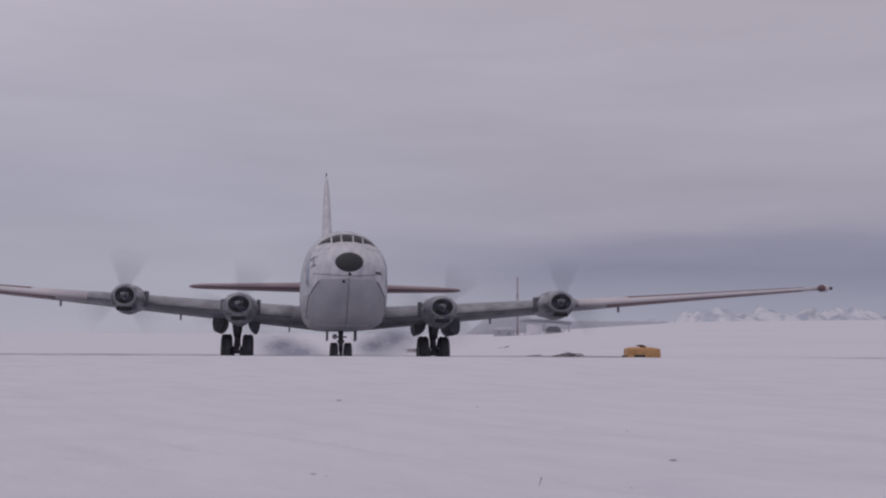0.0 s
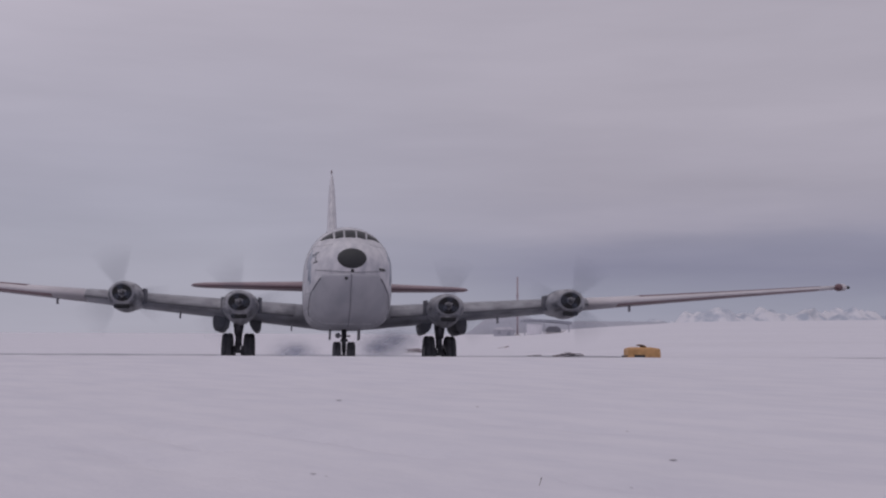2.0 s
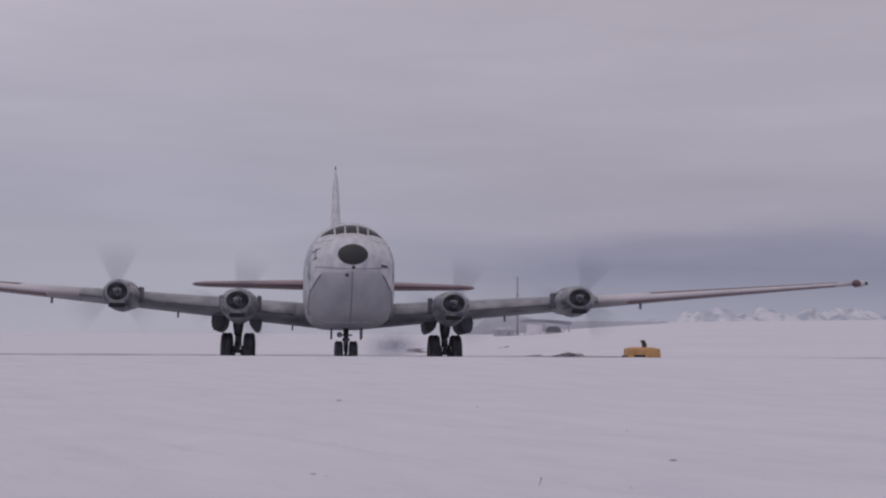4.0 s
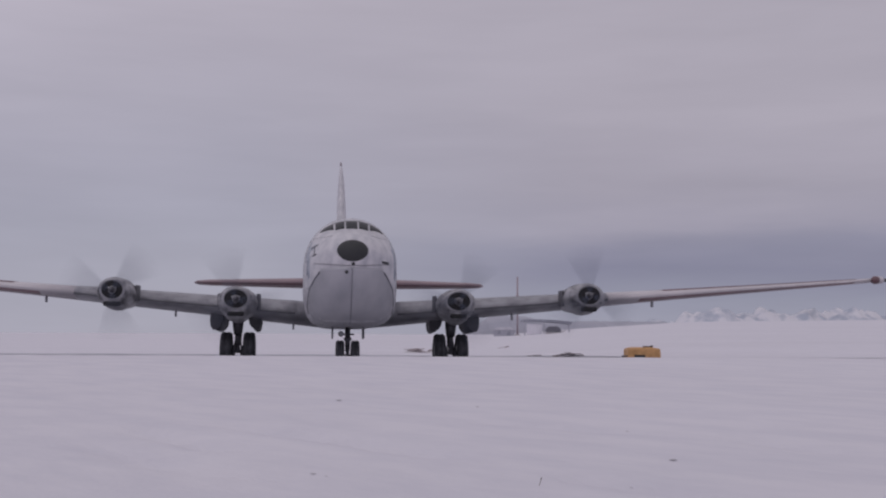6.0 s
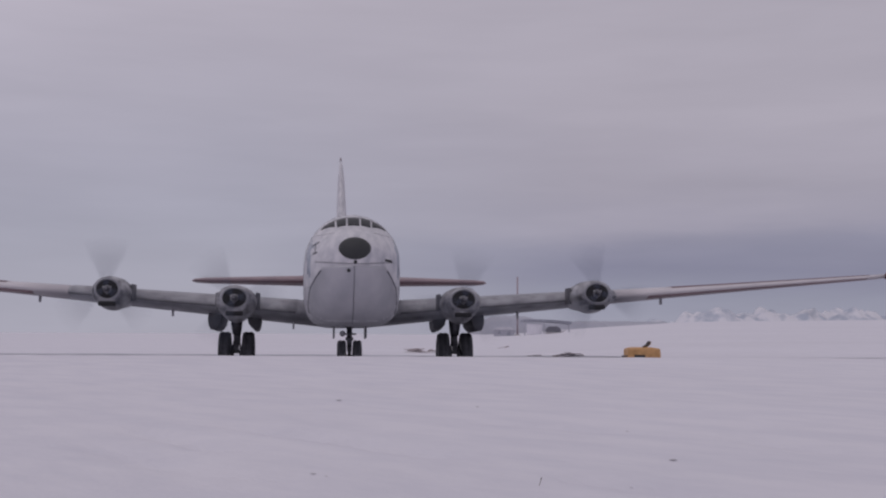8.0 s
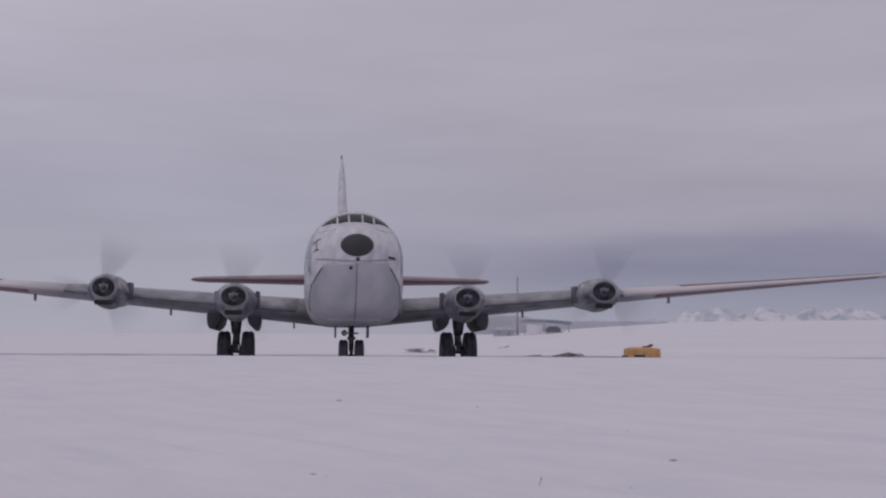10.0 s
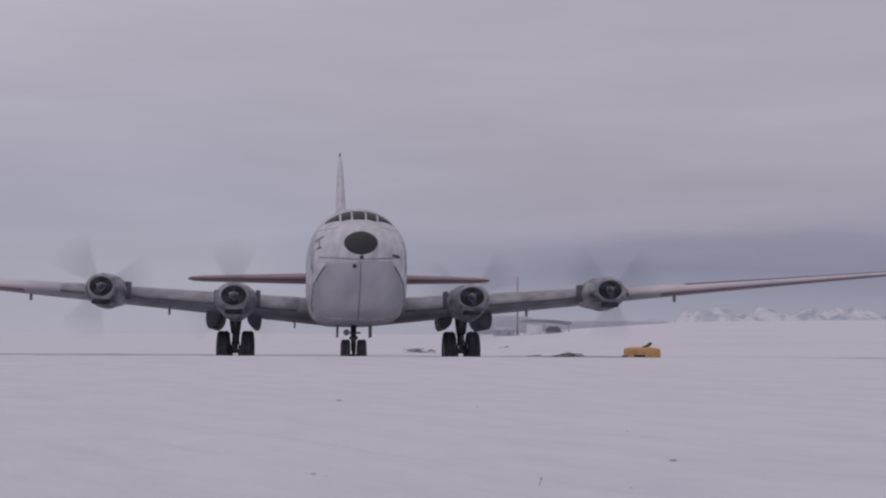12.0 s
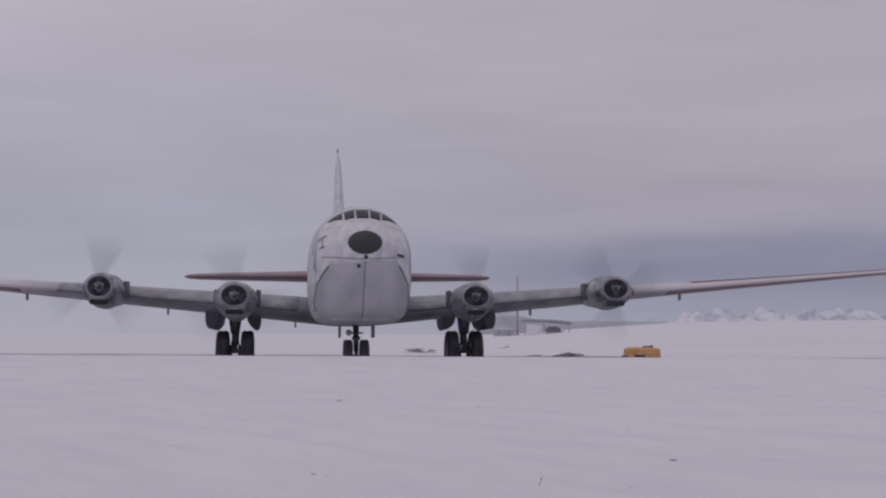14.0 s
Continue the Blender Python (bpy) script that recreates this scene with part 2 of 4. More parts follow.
def snow_height(x, y):
    sight = 0.0058
    near = -1.15 + (0.394 + sight * CREST + 1.15) * min(1.0, max(0.0, y / CREST)) ** 0.92
    runway = 0.0
    z = near + (runway - near) * smoothstep(CREST, CREST + 6.0, y)
    if y > 85:
        q = x / y
        slope = 0.0273 + 0.0122 * smoothstep(0.03, 0.20, q) + 0.003 * smoothstep(0.19, 0.36, q)
        z += slope * (min(y, 800.0) - 85)
    if -5 < y < CREST + 3:
        u, v = 0.66 * x - 0.75 * y, 0.75 * x + 0.66 * y
        z += 0.007 * noise.noise((x * 0.35, y * 0.40, 0)) + 0.006 * noise.noise((u * 0.45, v * 1.6, 3)) + 0.006 * noise.noise((u * 1.6, v * 3.4, 7)) + 0.004 * noise.noise((x * 2.7, y * 2.1, 11))
        # old sledge and wheel tracks running across the slope
        for x0, y0, x1, y1, deep in TRACKS:
            u = ((x - x0) * (x1 - x0) + (y - y0) * (y1 - y0)) / ((x1 - x0) ** 2 + (y1 - y0) ** 2)
            if -0.1 < u < 1.1:
                d = math.hypot(x - x0 - u * (x1 - x0), y - y0 - u * (y1 - y0)) - 0.10 * noise.noise((u * 7, x0, y0))
                z -= 2.3 * deep * math.exp(-(d / 0.18) ** 2) * smoothstep(-0.1, 0.1, u) * smoothstep(1.1, 0.9, u)
    elif y > 90:
        z += 0.5 * noise.noise((x * 0.02, y * 0.01, 1)) * smoothstep(100, 400, y)
    return z


def snow_ground():
    xs = [-4500, -2500, -1200, -600, -300, -160, -90, -50, -30] + [-20 + 0.2 * i for i in range(201)] + [30, 50, 90, 160, 300, 600, 1200, 2500, 4500]
    ys = [-1500, -400, -100, -30, -8, 0, 4] + [7 + 0.16 * i for i in range(245)] + [47, 50, 60, 75, 85, 95, 110, 130, 160, 200, 260, 330, 420, 520, 640, 740, 800, 900, 1500, 2600, 4600]
    verts = [(x, y, snow_height(x, y)) for y in ys for x in xs]
    k = len(xs)
    faces = [(j * k + i, j * k + i + 1, (j + 1) * k + i + 1, (j + 1) * k + i) for j in range(len(ys) - 1) for i in range(k - 1)]
    me = bpy.data.meshes.new("ground")
    me.from_pydata(verts, [], faces)
    me.materials.append(SNOW)
    for f in me.polygons:
        f.use_smooth = True
    tagged(new("ground", me), "wind-packed greyish snow with faint old tracks", "snow field", kind="structure")


snow_ground()


def runway():
    """An unseen grey strip between the crest and the rise, added to cut bounce light."""
    xs, ys = [-400 + 20 * i for i in range(41)], [47, 55, 65, 75, 85, 92, 100]
    verts = [(x, y + 0.8 * noise.noise((x * 0.05, y, 2)), snow_height(x, y) + 0.02) for y in ys for x in xs]
    k = len(xs)
    faces = [(j * k + i, j * k + i + 1, (j + 1) * k + i + 1, (j + 1) * k + i) for j in range(len(ys) - 1) for i in range(k - 1)]
    me = bpy.data.meshes.new("runway")
    me.from_pydata(verts, [], faces)
    me.materials.append(BOUNCE_GREY)
    tagged(new("runway", me), "unseen grey runway strip that dims light from below", "runway", kind="structure")


runway()


def mountain_range():
    """Low white peaks along the far horizon."""
    bm = bmesh.new()
    cols, rows = 300, 14
    grid = []
    for i in range(cols + 1):
        x = -1500 + 3300 * i / cols
        edge = smoothstep(300, 800, x)
        h = 158 + 28 * noise.noise((x * 0.008, 0, 5)) + 20 * noise.noise((x * 0.03, 1, 5)) + 14 * noise.noise((x * 0.09, 2, 5)) + 8 * noise.noise((x * 0.21, 3, 5))
        h = 40 + (h - 40) * (0.27 + 0.73 * edge)
        col = []
        for j in range(rows + 1):
            v = j / rows
            y = 3300 + 700 * v
            ridge = math.sin(math.pi * min(1, v * 1.0)) ** 0.8
            col.append(bm.verts.new((x, y, -5 + h * ridge * (1 + 0.18 * noise.noise((x * 0.012, y * 0.012, 9))))))
        grid.append(col)
    for a, b in zip(grid, grid[1:]):
        for j in range(rows):
            bm.faces.new((a[j], b[j], b[j + 1], a[j + 1]))
    ob = part("backdrop", bm, ROCK)
    tagged(ob, "distant low mountains with white snow and haze-blue rock", "mountains", kind="structure")


mountain_range()


def far_hill():
    """A low hill behind the camp, over the snow's edge; haze is painted in."""
    rings, d = [], 1150
    for i in range(141):
        u = i / 140
        x = 12 + 130 * u
        ground = snow_height(x, 800)
        edge = 0.394 + (ground - 0.394) * d / 800
        rise = 17.0 * smoothstep(0.0, 0.16, u) * (1 - 0.55 * smoothstep(0.25, 0.5, u)) * (1 - 0.95 * smoothstep(0.5, 1.0, u))
        rise += (1.1 * noise.noise((x * 0.09, 0, 21)) + 0.8 * noise.noise((x * 0.31, 0, 22))) * smoothstep(0, 0.2, u)
        k = d / 800
        rings.append([(x * k, d - 150, ground - 3), (x * k, d - 20, edge + rise * 0.85), (x * k, d, edge + rise), (x * k, d + 160, ground - 3)])
    tagged(part("hill", loft(rings), RIDGE), "low grey hill behind the camp, haze in its colour", "hill", kind="structure")


far_hill()

# ---- the transport aeroplane; its own space: nose towards -y, origin on the ground between the main wheels ----
plane = new("transport_airplane")
tagged(plane, "four-engined silver propeller transport aeroplane with red wing markings", "airplane")

# y, half width, top, bottom, height of greatest width, squareness below
FUSELAGE = ((-13.45, 0.02, 4.72, 4.62, 4.67, 2.0), (-13.35, 0.55, 5.05, 4.10, 4.62, 2.0), (-13.0, 1.00, 5.28, 3.45, 4.52, 2.3),
            (-12.3, 1.41, 5.48, 2.72, 4.40, 2.9), (-11.5, 1.69, 5.66, 2.22, 4.34, 3.7), (-10.6, 1.85, 6.12, 1.98, 4.32, 4.3),
            (-9.0, 1.96, 6.44, 1.88, 4.30, 4.6), (-6.0, 2.00, 6.74, 1.94, 4.30, 4.6), (8.0, 1.93, 6.82, 2.36, 4.40, 4.0),
            (14.0, 1.85, 6.78, 3.00, 4.80, 3.0), (20.0, 1.30, 6.65, 4.30, 5.45, 2.3), (25.0, 0.60, 6.40, 5.20, 5.80, 2.0), (26.4, 0.10, 6.1, 5.7, 5.9, 2.0))


def section(y):
    """The fuselage's measures at y, flowing smoothly between its stations."""
    rows = FUSELAGE
    y = min(max(y, rows[0][0]), rows[-1][0])
    i = max(k for k in range(len(rows) - 1) if rows[k][0] <= y)
    a, b = rows[i], rows[i + 1]
    p, q = rows[max(0, i - 1)], rows[min(len(rows) - 1, i + 2)]
    h = b[0] - a[0]
    t = (y - a[0]) / h
    out = []
    for k in range(1, 6):
        d = (b[k] - a[k]) / h
        d0 = (a[k] - p[k]) / (a[0] - p[0]) if i else d
        d1 = (q[k] - b[k]) / (q[0] - b[0]) if q is not b else d
        ma = 0 if d * d0 <= 0 else 2 * d * d0 / (d + d0)
        mb = 0 if d * d1 <= 0 else 2 * d * d1 / (d + d1)
        out.append((2 * t**3 - 3 * t**2 + 1) * a[k] + (t**3 - 2 * t**2 + t) * h * ma + (3 * t**2 - 2 * t**3) * b[k] + (t**3 - t**2) * h * mb)
    return out


def skin(y, angle, out=0.0):
    """The point of the fuselage at y, angle radians from the top (positive towards +x), out metres proud."""
    hw, zt, zb, zc, low = section(y)
    s, c = math.sin(angle), math.cos(angle)
    e = 2 / 2.05 if c >= 0 else 2 / low
    x = math.copysign(abs(s) ** e, s) * (hw + out)
    z = zc + ((zt - zc + out) * c ** e if c >= 0 else -(zc - zb + out) * abs(c) ** e)
    return Vector((x, y, z))


def skin_at_z(y, z, side, out=0.0):
    lo, hi = 0.0, math.pi
    for _ in range(20):
        mid = (lo + hi) / 2
        if skin(y, mid).z > z:
            lo = mid
        else:
            hi = mid
    return skin(y, side * lo, out)


def nose_point(x, z):
    """The point of the nose's face at that x and height."""
    lo, hi = -13.44, -7.0
    for _ in range(18):
        mid = (lo + hi) / 2
        hw, zt, zb, zc, low = section(mid)
        wide = skin_at_z(mid, z, 1).x if zb < z < zt else 0.0
        if wide > abs(x):
            hi = mid
        else:
            lo = mid
    return Vector((x, hi - 0.014, z))


def patch(corners, steps=6, out=0.02, thick=0.02):
    """A panel that follows the fuselage between four (y, angle) corners."""
    (y0, a0), (y1, a1), (y2, a2), (y3, a3) = corners
    bm = bmesh.new()
    layers = []
    for o in (out, out - thick):
        g = []
        for i in range(steps + 1):
            u = i / steps
            g.append([bm.verts.new(skin((y0 * (1 - u) + y1 * u) * (1 - v) + (y3 * (1 - u) + y2 * u) * v,
                                        (a0 * (1 - u) + a1 * u) * (1 - v) + (a3 * (1 - u) + a2 * u) * v, o)) for v in [k / steps for k in range(steps + 1)]])
        layers.append(g)
    for g in layers:
        for i in range(steps):
            for j in range(steps):
                bm.faces.new((g[i][j], g[i + 1][j], g[i + 1][j + 1], g[i][j + 1]))
    t, b = layers
    rim = [(i, 0) for i in range(steps)] + [(steps, j) for j in range(steps)] + [(i, steps) for i in range(steps, 0, -1)] + [(0, j) for j in range(steps, 0, -1)]
    for (i, j), (k, m) in zip(rim, rim[1:] + rim[:1]):
        bm.faces.new((t[i][j], t[k][m], b[k][m], b[i][j]))
    return bm


def strip(points, width=0.03, depth=0.012):
    """A narrow band along points, lying just proud of the surface."""
    pts = [Vector(p) for p in points]
    bm = bmesh.new()
    rings = []
    for i, p in enumerate(pts):
        d = (pts[min(i + 1, len(pts) - 1)] - pts[max(i - 1, 0)]).normalized()
        nrm = Vector((p.x, -0.6 if p.y < -8 else 0.0, p.z - 4.0)).normalized()
        w = d.cross(nrm).normalized() * width / 2
        nrm = w.cross(d).normalized() * depth
        rings.append([p - w - nrm, p + w - nrm, p + w + nrm, p - w + nrm])
    return loft(rings, True, bm)


def build_fuselage():
    ys = [-13.45, -13.42, -13.35, -13.2] + [-13.0 + 0.25 * i for i in range(29)] + [-5 + 1.0 * i for i in range(32)] + [26.4]
    rings = [[skin(y, math.tau * i / 56) for i in range(56)] for y in ys]
    body = part("fuselage", loft(rings), WHITE, plane, "dull white and grey weathered metal fuselage")
    # nose radome: a black oval dome
    bm = bmesh.new()
    bmesh.ops.create_uvsphere(bm, u_segments=32, v_segments=16, radius=1.0)
    bmesh.ops.scale(bm, vec=(0.66, 0.52, 0.475), verts=bm.verts)
    bmesh.ops.translate(bm, vec=(0, -13.12, 4.635), verts=bm.verts)
    part("radome", bm, BLACK, plane, "black oval radar nose cap")
    # cockpit windows
    for k, (a, b) in enumerate(((-0.125, 0.125), (0.162, 0.375), (-0.375, -0.162))):
        back = 0.10 * abs(a + b)
        part("cockpit_window", patch(((-11.32 + back, a), (-11.32 + back, b), (-10.58 + back, b * 0.95), (-10.58 + back, a * 0.95))), GLASS, body, "dark cockpit glass")
    for side in (1, -1):
        part("cockpit_window", patch(((-11.18, 0.42 * side), (-10.72, 0.76 * side), (-10.46, 0.64 * side), (-10.56, 0.405 * side))), GLASS, body, "dark cockpit side glass")
        part("window_brow", strip([skin(-10.52 + 0.1 * abs(k) / 5, side * 0.13 * k, 0.012) for k in range(6)], 0.05), SKIN, body)
    # clamshell loading doors, shade put into their grey, each leaf curved and just proud
    rim = ((3.99, 1.22), (3.86, 1.26), (3.60, 1.46), (3.26, 1.66), (2.90, 1.725), (2.50, 1.735), (2.24, 1.69), (2.06, 1.54), (1.97, 1.30))
    for side in (1, -1):
        bm = bmesh.new()
        grid = []
        for i in range(25):
            z = 3.99 - 2.01 * i / 24
            k = max(j for j in range(len(rim) - 1) if rim[j][0] >= z - 1e-6)
            (z0, x0), (z1, x1) = rim[k], rim[k + 1]
            reach = x0 + (x1 - x0) * (z0 - z) / (z0 - z1)
            grid.append([nose_point(side * (0.015 + (reach - 0.015) * j / 16), z) for j in range(17)])
        front = [[bm.verts.new(p + Vector((side * 0.004, -0.004, 0))) for p in row] for row in grid]
        back = [[bm.verts.new(p + Vector((-side * 0.02, 0.04, 0))) for p in row] for row in grid]
        for g in (front, back):
            for i in range(24):
                for j in range(16):
                    bm.faces.new((g[i][j], g[i + 1][j], g[i + 1][j + 1], g[i][j + 1]))
        edge = [(i, 0) for i in range(24)] + [(24, j) for j in range(16)] + [(i, 16) for i in range(24, 0, -1)] + [(0, j) for j in range(16, 0, -1)]
        for (i, j), (k, m) in zip(edge, edge[1:] + edge[:1]):
            bm.faces.new((front[i][j], front[k][m], back[k][m], back[i][j]))
        part("nose_door", bm, DOOR, body, "metal clamshell loading door, grey darkened for shade")
    # belly panel behind the doors, grey standing in for the shade under the body
    part("belly_panel", patch(((-11.0, 2.46), (-11.0, math.tau - 2.46), (2.0, math.tau - 2.46), (2.0, 2.46)), 20, 0.003, 0.03), DOOR, body, "grey belly skin with the underside's shade painted in")
    # faded blue lettering on the flanks, seen edge on
    for side, spans in ((-1, ((-11.62, -11.36, 1.00, 1.22), (-11.30, -10.95, 1.12, 1.62), (-10.85, -10.55, 1.05, 1.55), (-11.55, -11.30, 1.40, 1.68))), (1, ((-11.35, -11.02, 1.16, 1.66), (-10.92, -10.60, 1.05, 1.60)))):
        for y0, y1, a0, a1 in spans:
            part("painted_bar", patch(((y0, a0 * side), (y0, a1 * side), (y1, a1 * side), (y1, a0 * side)), 4, 0.006, 0.02), INSIGNIA, body, "faded blue painted marking")
    # door seams
    part("door_seam", strip([skin(y, math.pi, 0.004) for y in [-13.3 + 0.2 * i for i in range(18)]], 0.016), SEAM, body, "dark seam between the nose doors")
    part("door_seam", strip([nose_point(0.1 * k, 4.06 + 0.07 * (0.1 * k) ** 2) for k in range(-15, 16)], 0.018), SEAM, body)
    for side in (1, -1):
        edge = ((1.26, 3.86), (1.36, 3.74), (1.46, 3.60), (1.55, 3.44), (1.66, 3.26), (1.705, 3.0), (1.735, 2.75), (1.735, 2.5), (1.71, 2.35))
        part("door_edge", strip([nose_point(side * x, z) for x, z in edge], 0.075), SEAM, body, "dark edge of the nose loading door")
    # painted bars and a vent on the sides of the nose
    for x0, z0, x1, z1, w, mat in ((-1.62, 4.90, -1.34, 5.00, 0.06, STEEL), (-1.58, 4.55, -1.42, 4.58, 0.06, STEEL), (-1.47, 4.92, -1.50, 4.60, 0.04, SEAM)):
        part("painted_bar", strip([nose_point(x0 + (x1 - x0) * k / 4, z0 + (z1 - z0) * k / 4) for k in range(5)], w), mat, body, "short black painted bar")
    part("vent", strip([nose_point(1.18 + 0.07 * k, 4.26) for k in range(5)], 0.09), BLACK, body, "dark vent beside the door seam")
    # riveted panel joints
    for y in (-10.3, -9.2, -7.4, -5.2):
        part("panel_joint", strip([skin(y, math.tau * k / 48 + 0.02, 0.003) for k in range(48)], 0.018, 0.006), SKIN, body)
    for z in (5.35, 3.3, 2.7):
        for side in (1, -1):
            part("panel_joint", strip([skin_at_z(-12.2 + 0.4 * k, z, side, 0.003) for k in range(16)], 0.018, 0.006), SKIN, body)
    # small lamps under the radome
    for x, y, z in ((0.03, -13.46, 4.13), (-0.22, -13.35, 3.82)):
        bm = bmesh.new()
        bmesh.ops.create_uvsphere(bm, u_segments=12, v_segments=8, radius=0.075)
        bmesh.ops.translate(bm, vec=(x, y + 0.12, z), verts=bm.verts)
        part("nose_light", bm, BLACK, body, "small dark nose lamp")


def airfoil(chord, thick, k=12):
    """Closed section: (along the chord from the leading edge, height)."""
    def t(u):
        return 5 * thick * (0.2969 * math.sqrt(u) - 0.126 * u - 0.3516 * u * u + 0.2843 * u**3 - 0.1015 * u**4)
    us = [(1 - math.cos(math.pi * i / k)) / 2 for i in range(k + 1)]
    return [(u * chord, t(u) * chord * 1.15) for u in us] + [(u * chord, -t(u) * chord * 0.85) for u in us[-2:0:-1]]


def wing_piece(stations, vertical=False):
    """Lofts airfoils: rows (span, leading edge y, height, chord, thickness)."""
    rings = []
    for sp, le, z, c, th in stations:
        rings.append([(h, le + u, sp) if vertical else (sp, le + u, z + h) for u, h in airfoil(c, th)])
    return loft(rings)


def wing_at(x):
    """Leading edge, height, chord and thickness at span x."""
    a = abs(x)
    t = (a - 1.5) / (26.2 - 1.5)
    z = 2.52 + 0.083 * a
    return -3.1 + 0.9 * t, z, 7.2 - 5.0 * t, 0.165 - 0.055 * t - 0.012 * smoothstep(11.5, 13.5, a)


def build_wings():
    for side in (1, -1):
        def row(a):
            le, z, c, th = wing_at(a)
            return (side * a, le, z, c, th)
        inner = part("wing", wing_piece([row(a) for a in (1.2, 3, 5, 8, 11, 12.6)]), SKIN, plane, "bare metal wing")
        outer = part("outer_wing", wing_piece([row(a) for a in (12.6, 15.4, 19, 22, 25, 26.3)]), PALE, plane, "pale outer wing with red bands")
        # red bands above and below the outer wing's leading edge
        for top in (1, -1):
            rings = []
            for a in ([15.45 + 0.62 * i for i in range(17)] if top == 1 else [14.2 + 0.58 * i for i in range(20)]):
                le, z, c, th = wing_at(a)
                sec = airfoil(c, th)
                pts = [p for p in (sec[2:7] if top == 1 else sec[-1:-4:-1])]
                ring = [(side * a, le + u, z + h + 0.012 * top) for u, h in pts] + [(side * a, le + u, z + h - 0.004 * top) for u, h in pts[::-1]]
                rings.append(ring)
            part("red_band", loft(rings), RED if top == 1 else PINK, outer, "faded red painted band")
        le, z, c, th = wing_at(26.2)
        pod = part("wingtip_pod", lathe([(-0.30, 0.03), (-0.27, 0.11), (-0.15, 0.18), (0.05, 0.20), (0.25, 0.15), (0.38, 0.05)], 20, (side * 26.28, le, z)), RED, plane, "red wingtip heater pod")
        part("tip_cap", lathe([(0.0, 0.19), (0.14, 0.20), (0.30, 0.16), (0.42, 0.06)] if side == 1 else [(-0.42, 0.06), (-0.30, 0.16), (-0.14, 0.20), (0.0, 0.19)], 16, (side * 26.42, le + 0.2, z + 0.02), axis="X"), PALE, pod)
        part("navigation_light", lathe([(0.0, 0.05), (0.05, 0.09), (0.16, 0.08), (0.2, 0.02)] if side == 1 else [(-0.2, 0.02), (-0.16, 0.08), (-0.05, 0.09), (0.0, 0.05)], 12, (side * 26.8, le + 0.2, z + 0.02), axis="X"), BLACK, pod, "dark navigation lamp")
        # landing lights, joint fairings and small masts below the wing
        for a in ((8.05, 15.1) if side == 1 else (2.5, 8.05, 14.1)):
            le, z, c, th = wing_at(a)
            part("wing_mast", box((0.08, 0.30, 0.34), (side * a, le + 1.2, z - c * th * 0.42 - 0.12), 0.03), SKIN, inner)
        # dark strip painted for the shaded fold along the leading edge
        rings = []
        for a in [2.4 + 0.6 * i for i in range(18)]:
            le, z, c, th = wing_at(a)
            rings.append([(side * a, le - 0.015 + d[0], z - 0.03 + d[1]) for d in ((0.10, 0.05), (0.0, 0.04), (0.0, -0.04), (0.10, -0.06))])
        boot = []
        for a in [2.3 + 0.6 * i for i in range(18)]:
            le, z, c, th = wing_at(a)
            pts = airfoil(c, th)[0:5]
            boot.append([(side * a, le + u - 0.008, z + h + 0.010) for u, h in pts] + [(side * a, le + u + 0.01, z + h - 0.012) for u, h in pts[::-1]])
        part("deicing_boot", loft(boot), BOOT, inner, "worn grey de-icing boot")
        part("leading_edge_strip", loft(rings), STEEL, inner, "dark strip painted for the leading edge's shaded fold")


ENGINES = ((-10.42, -5.42, 3.53), (-4.94, -6.24, 3.14), (4.94, -6.24, 3.14), (11.06, -5.42, 3.53))
propellers = []


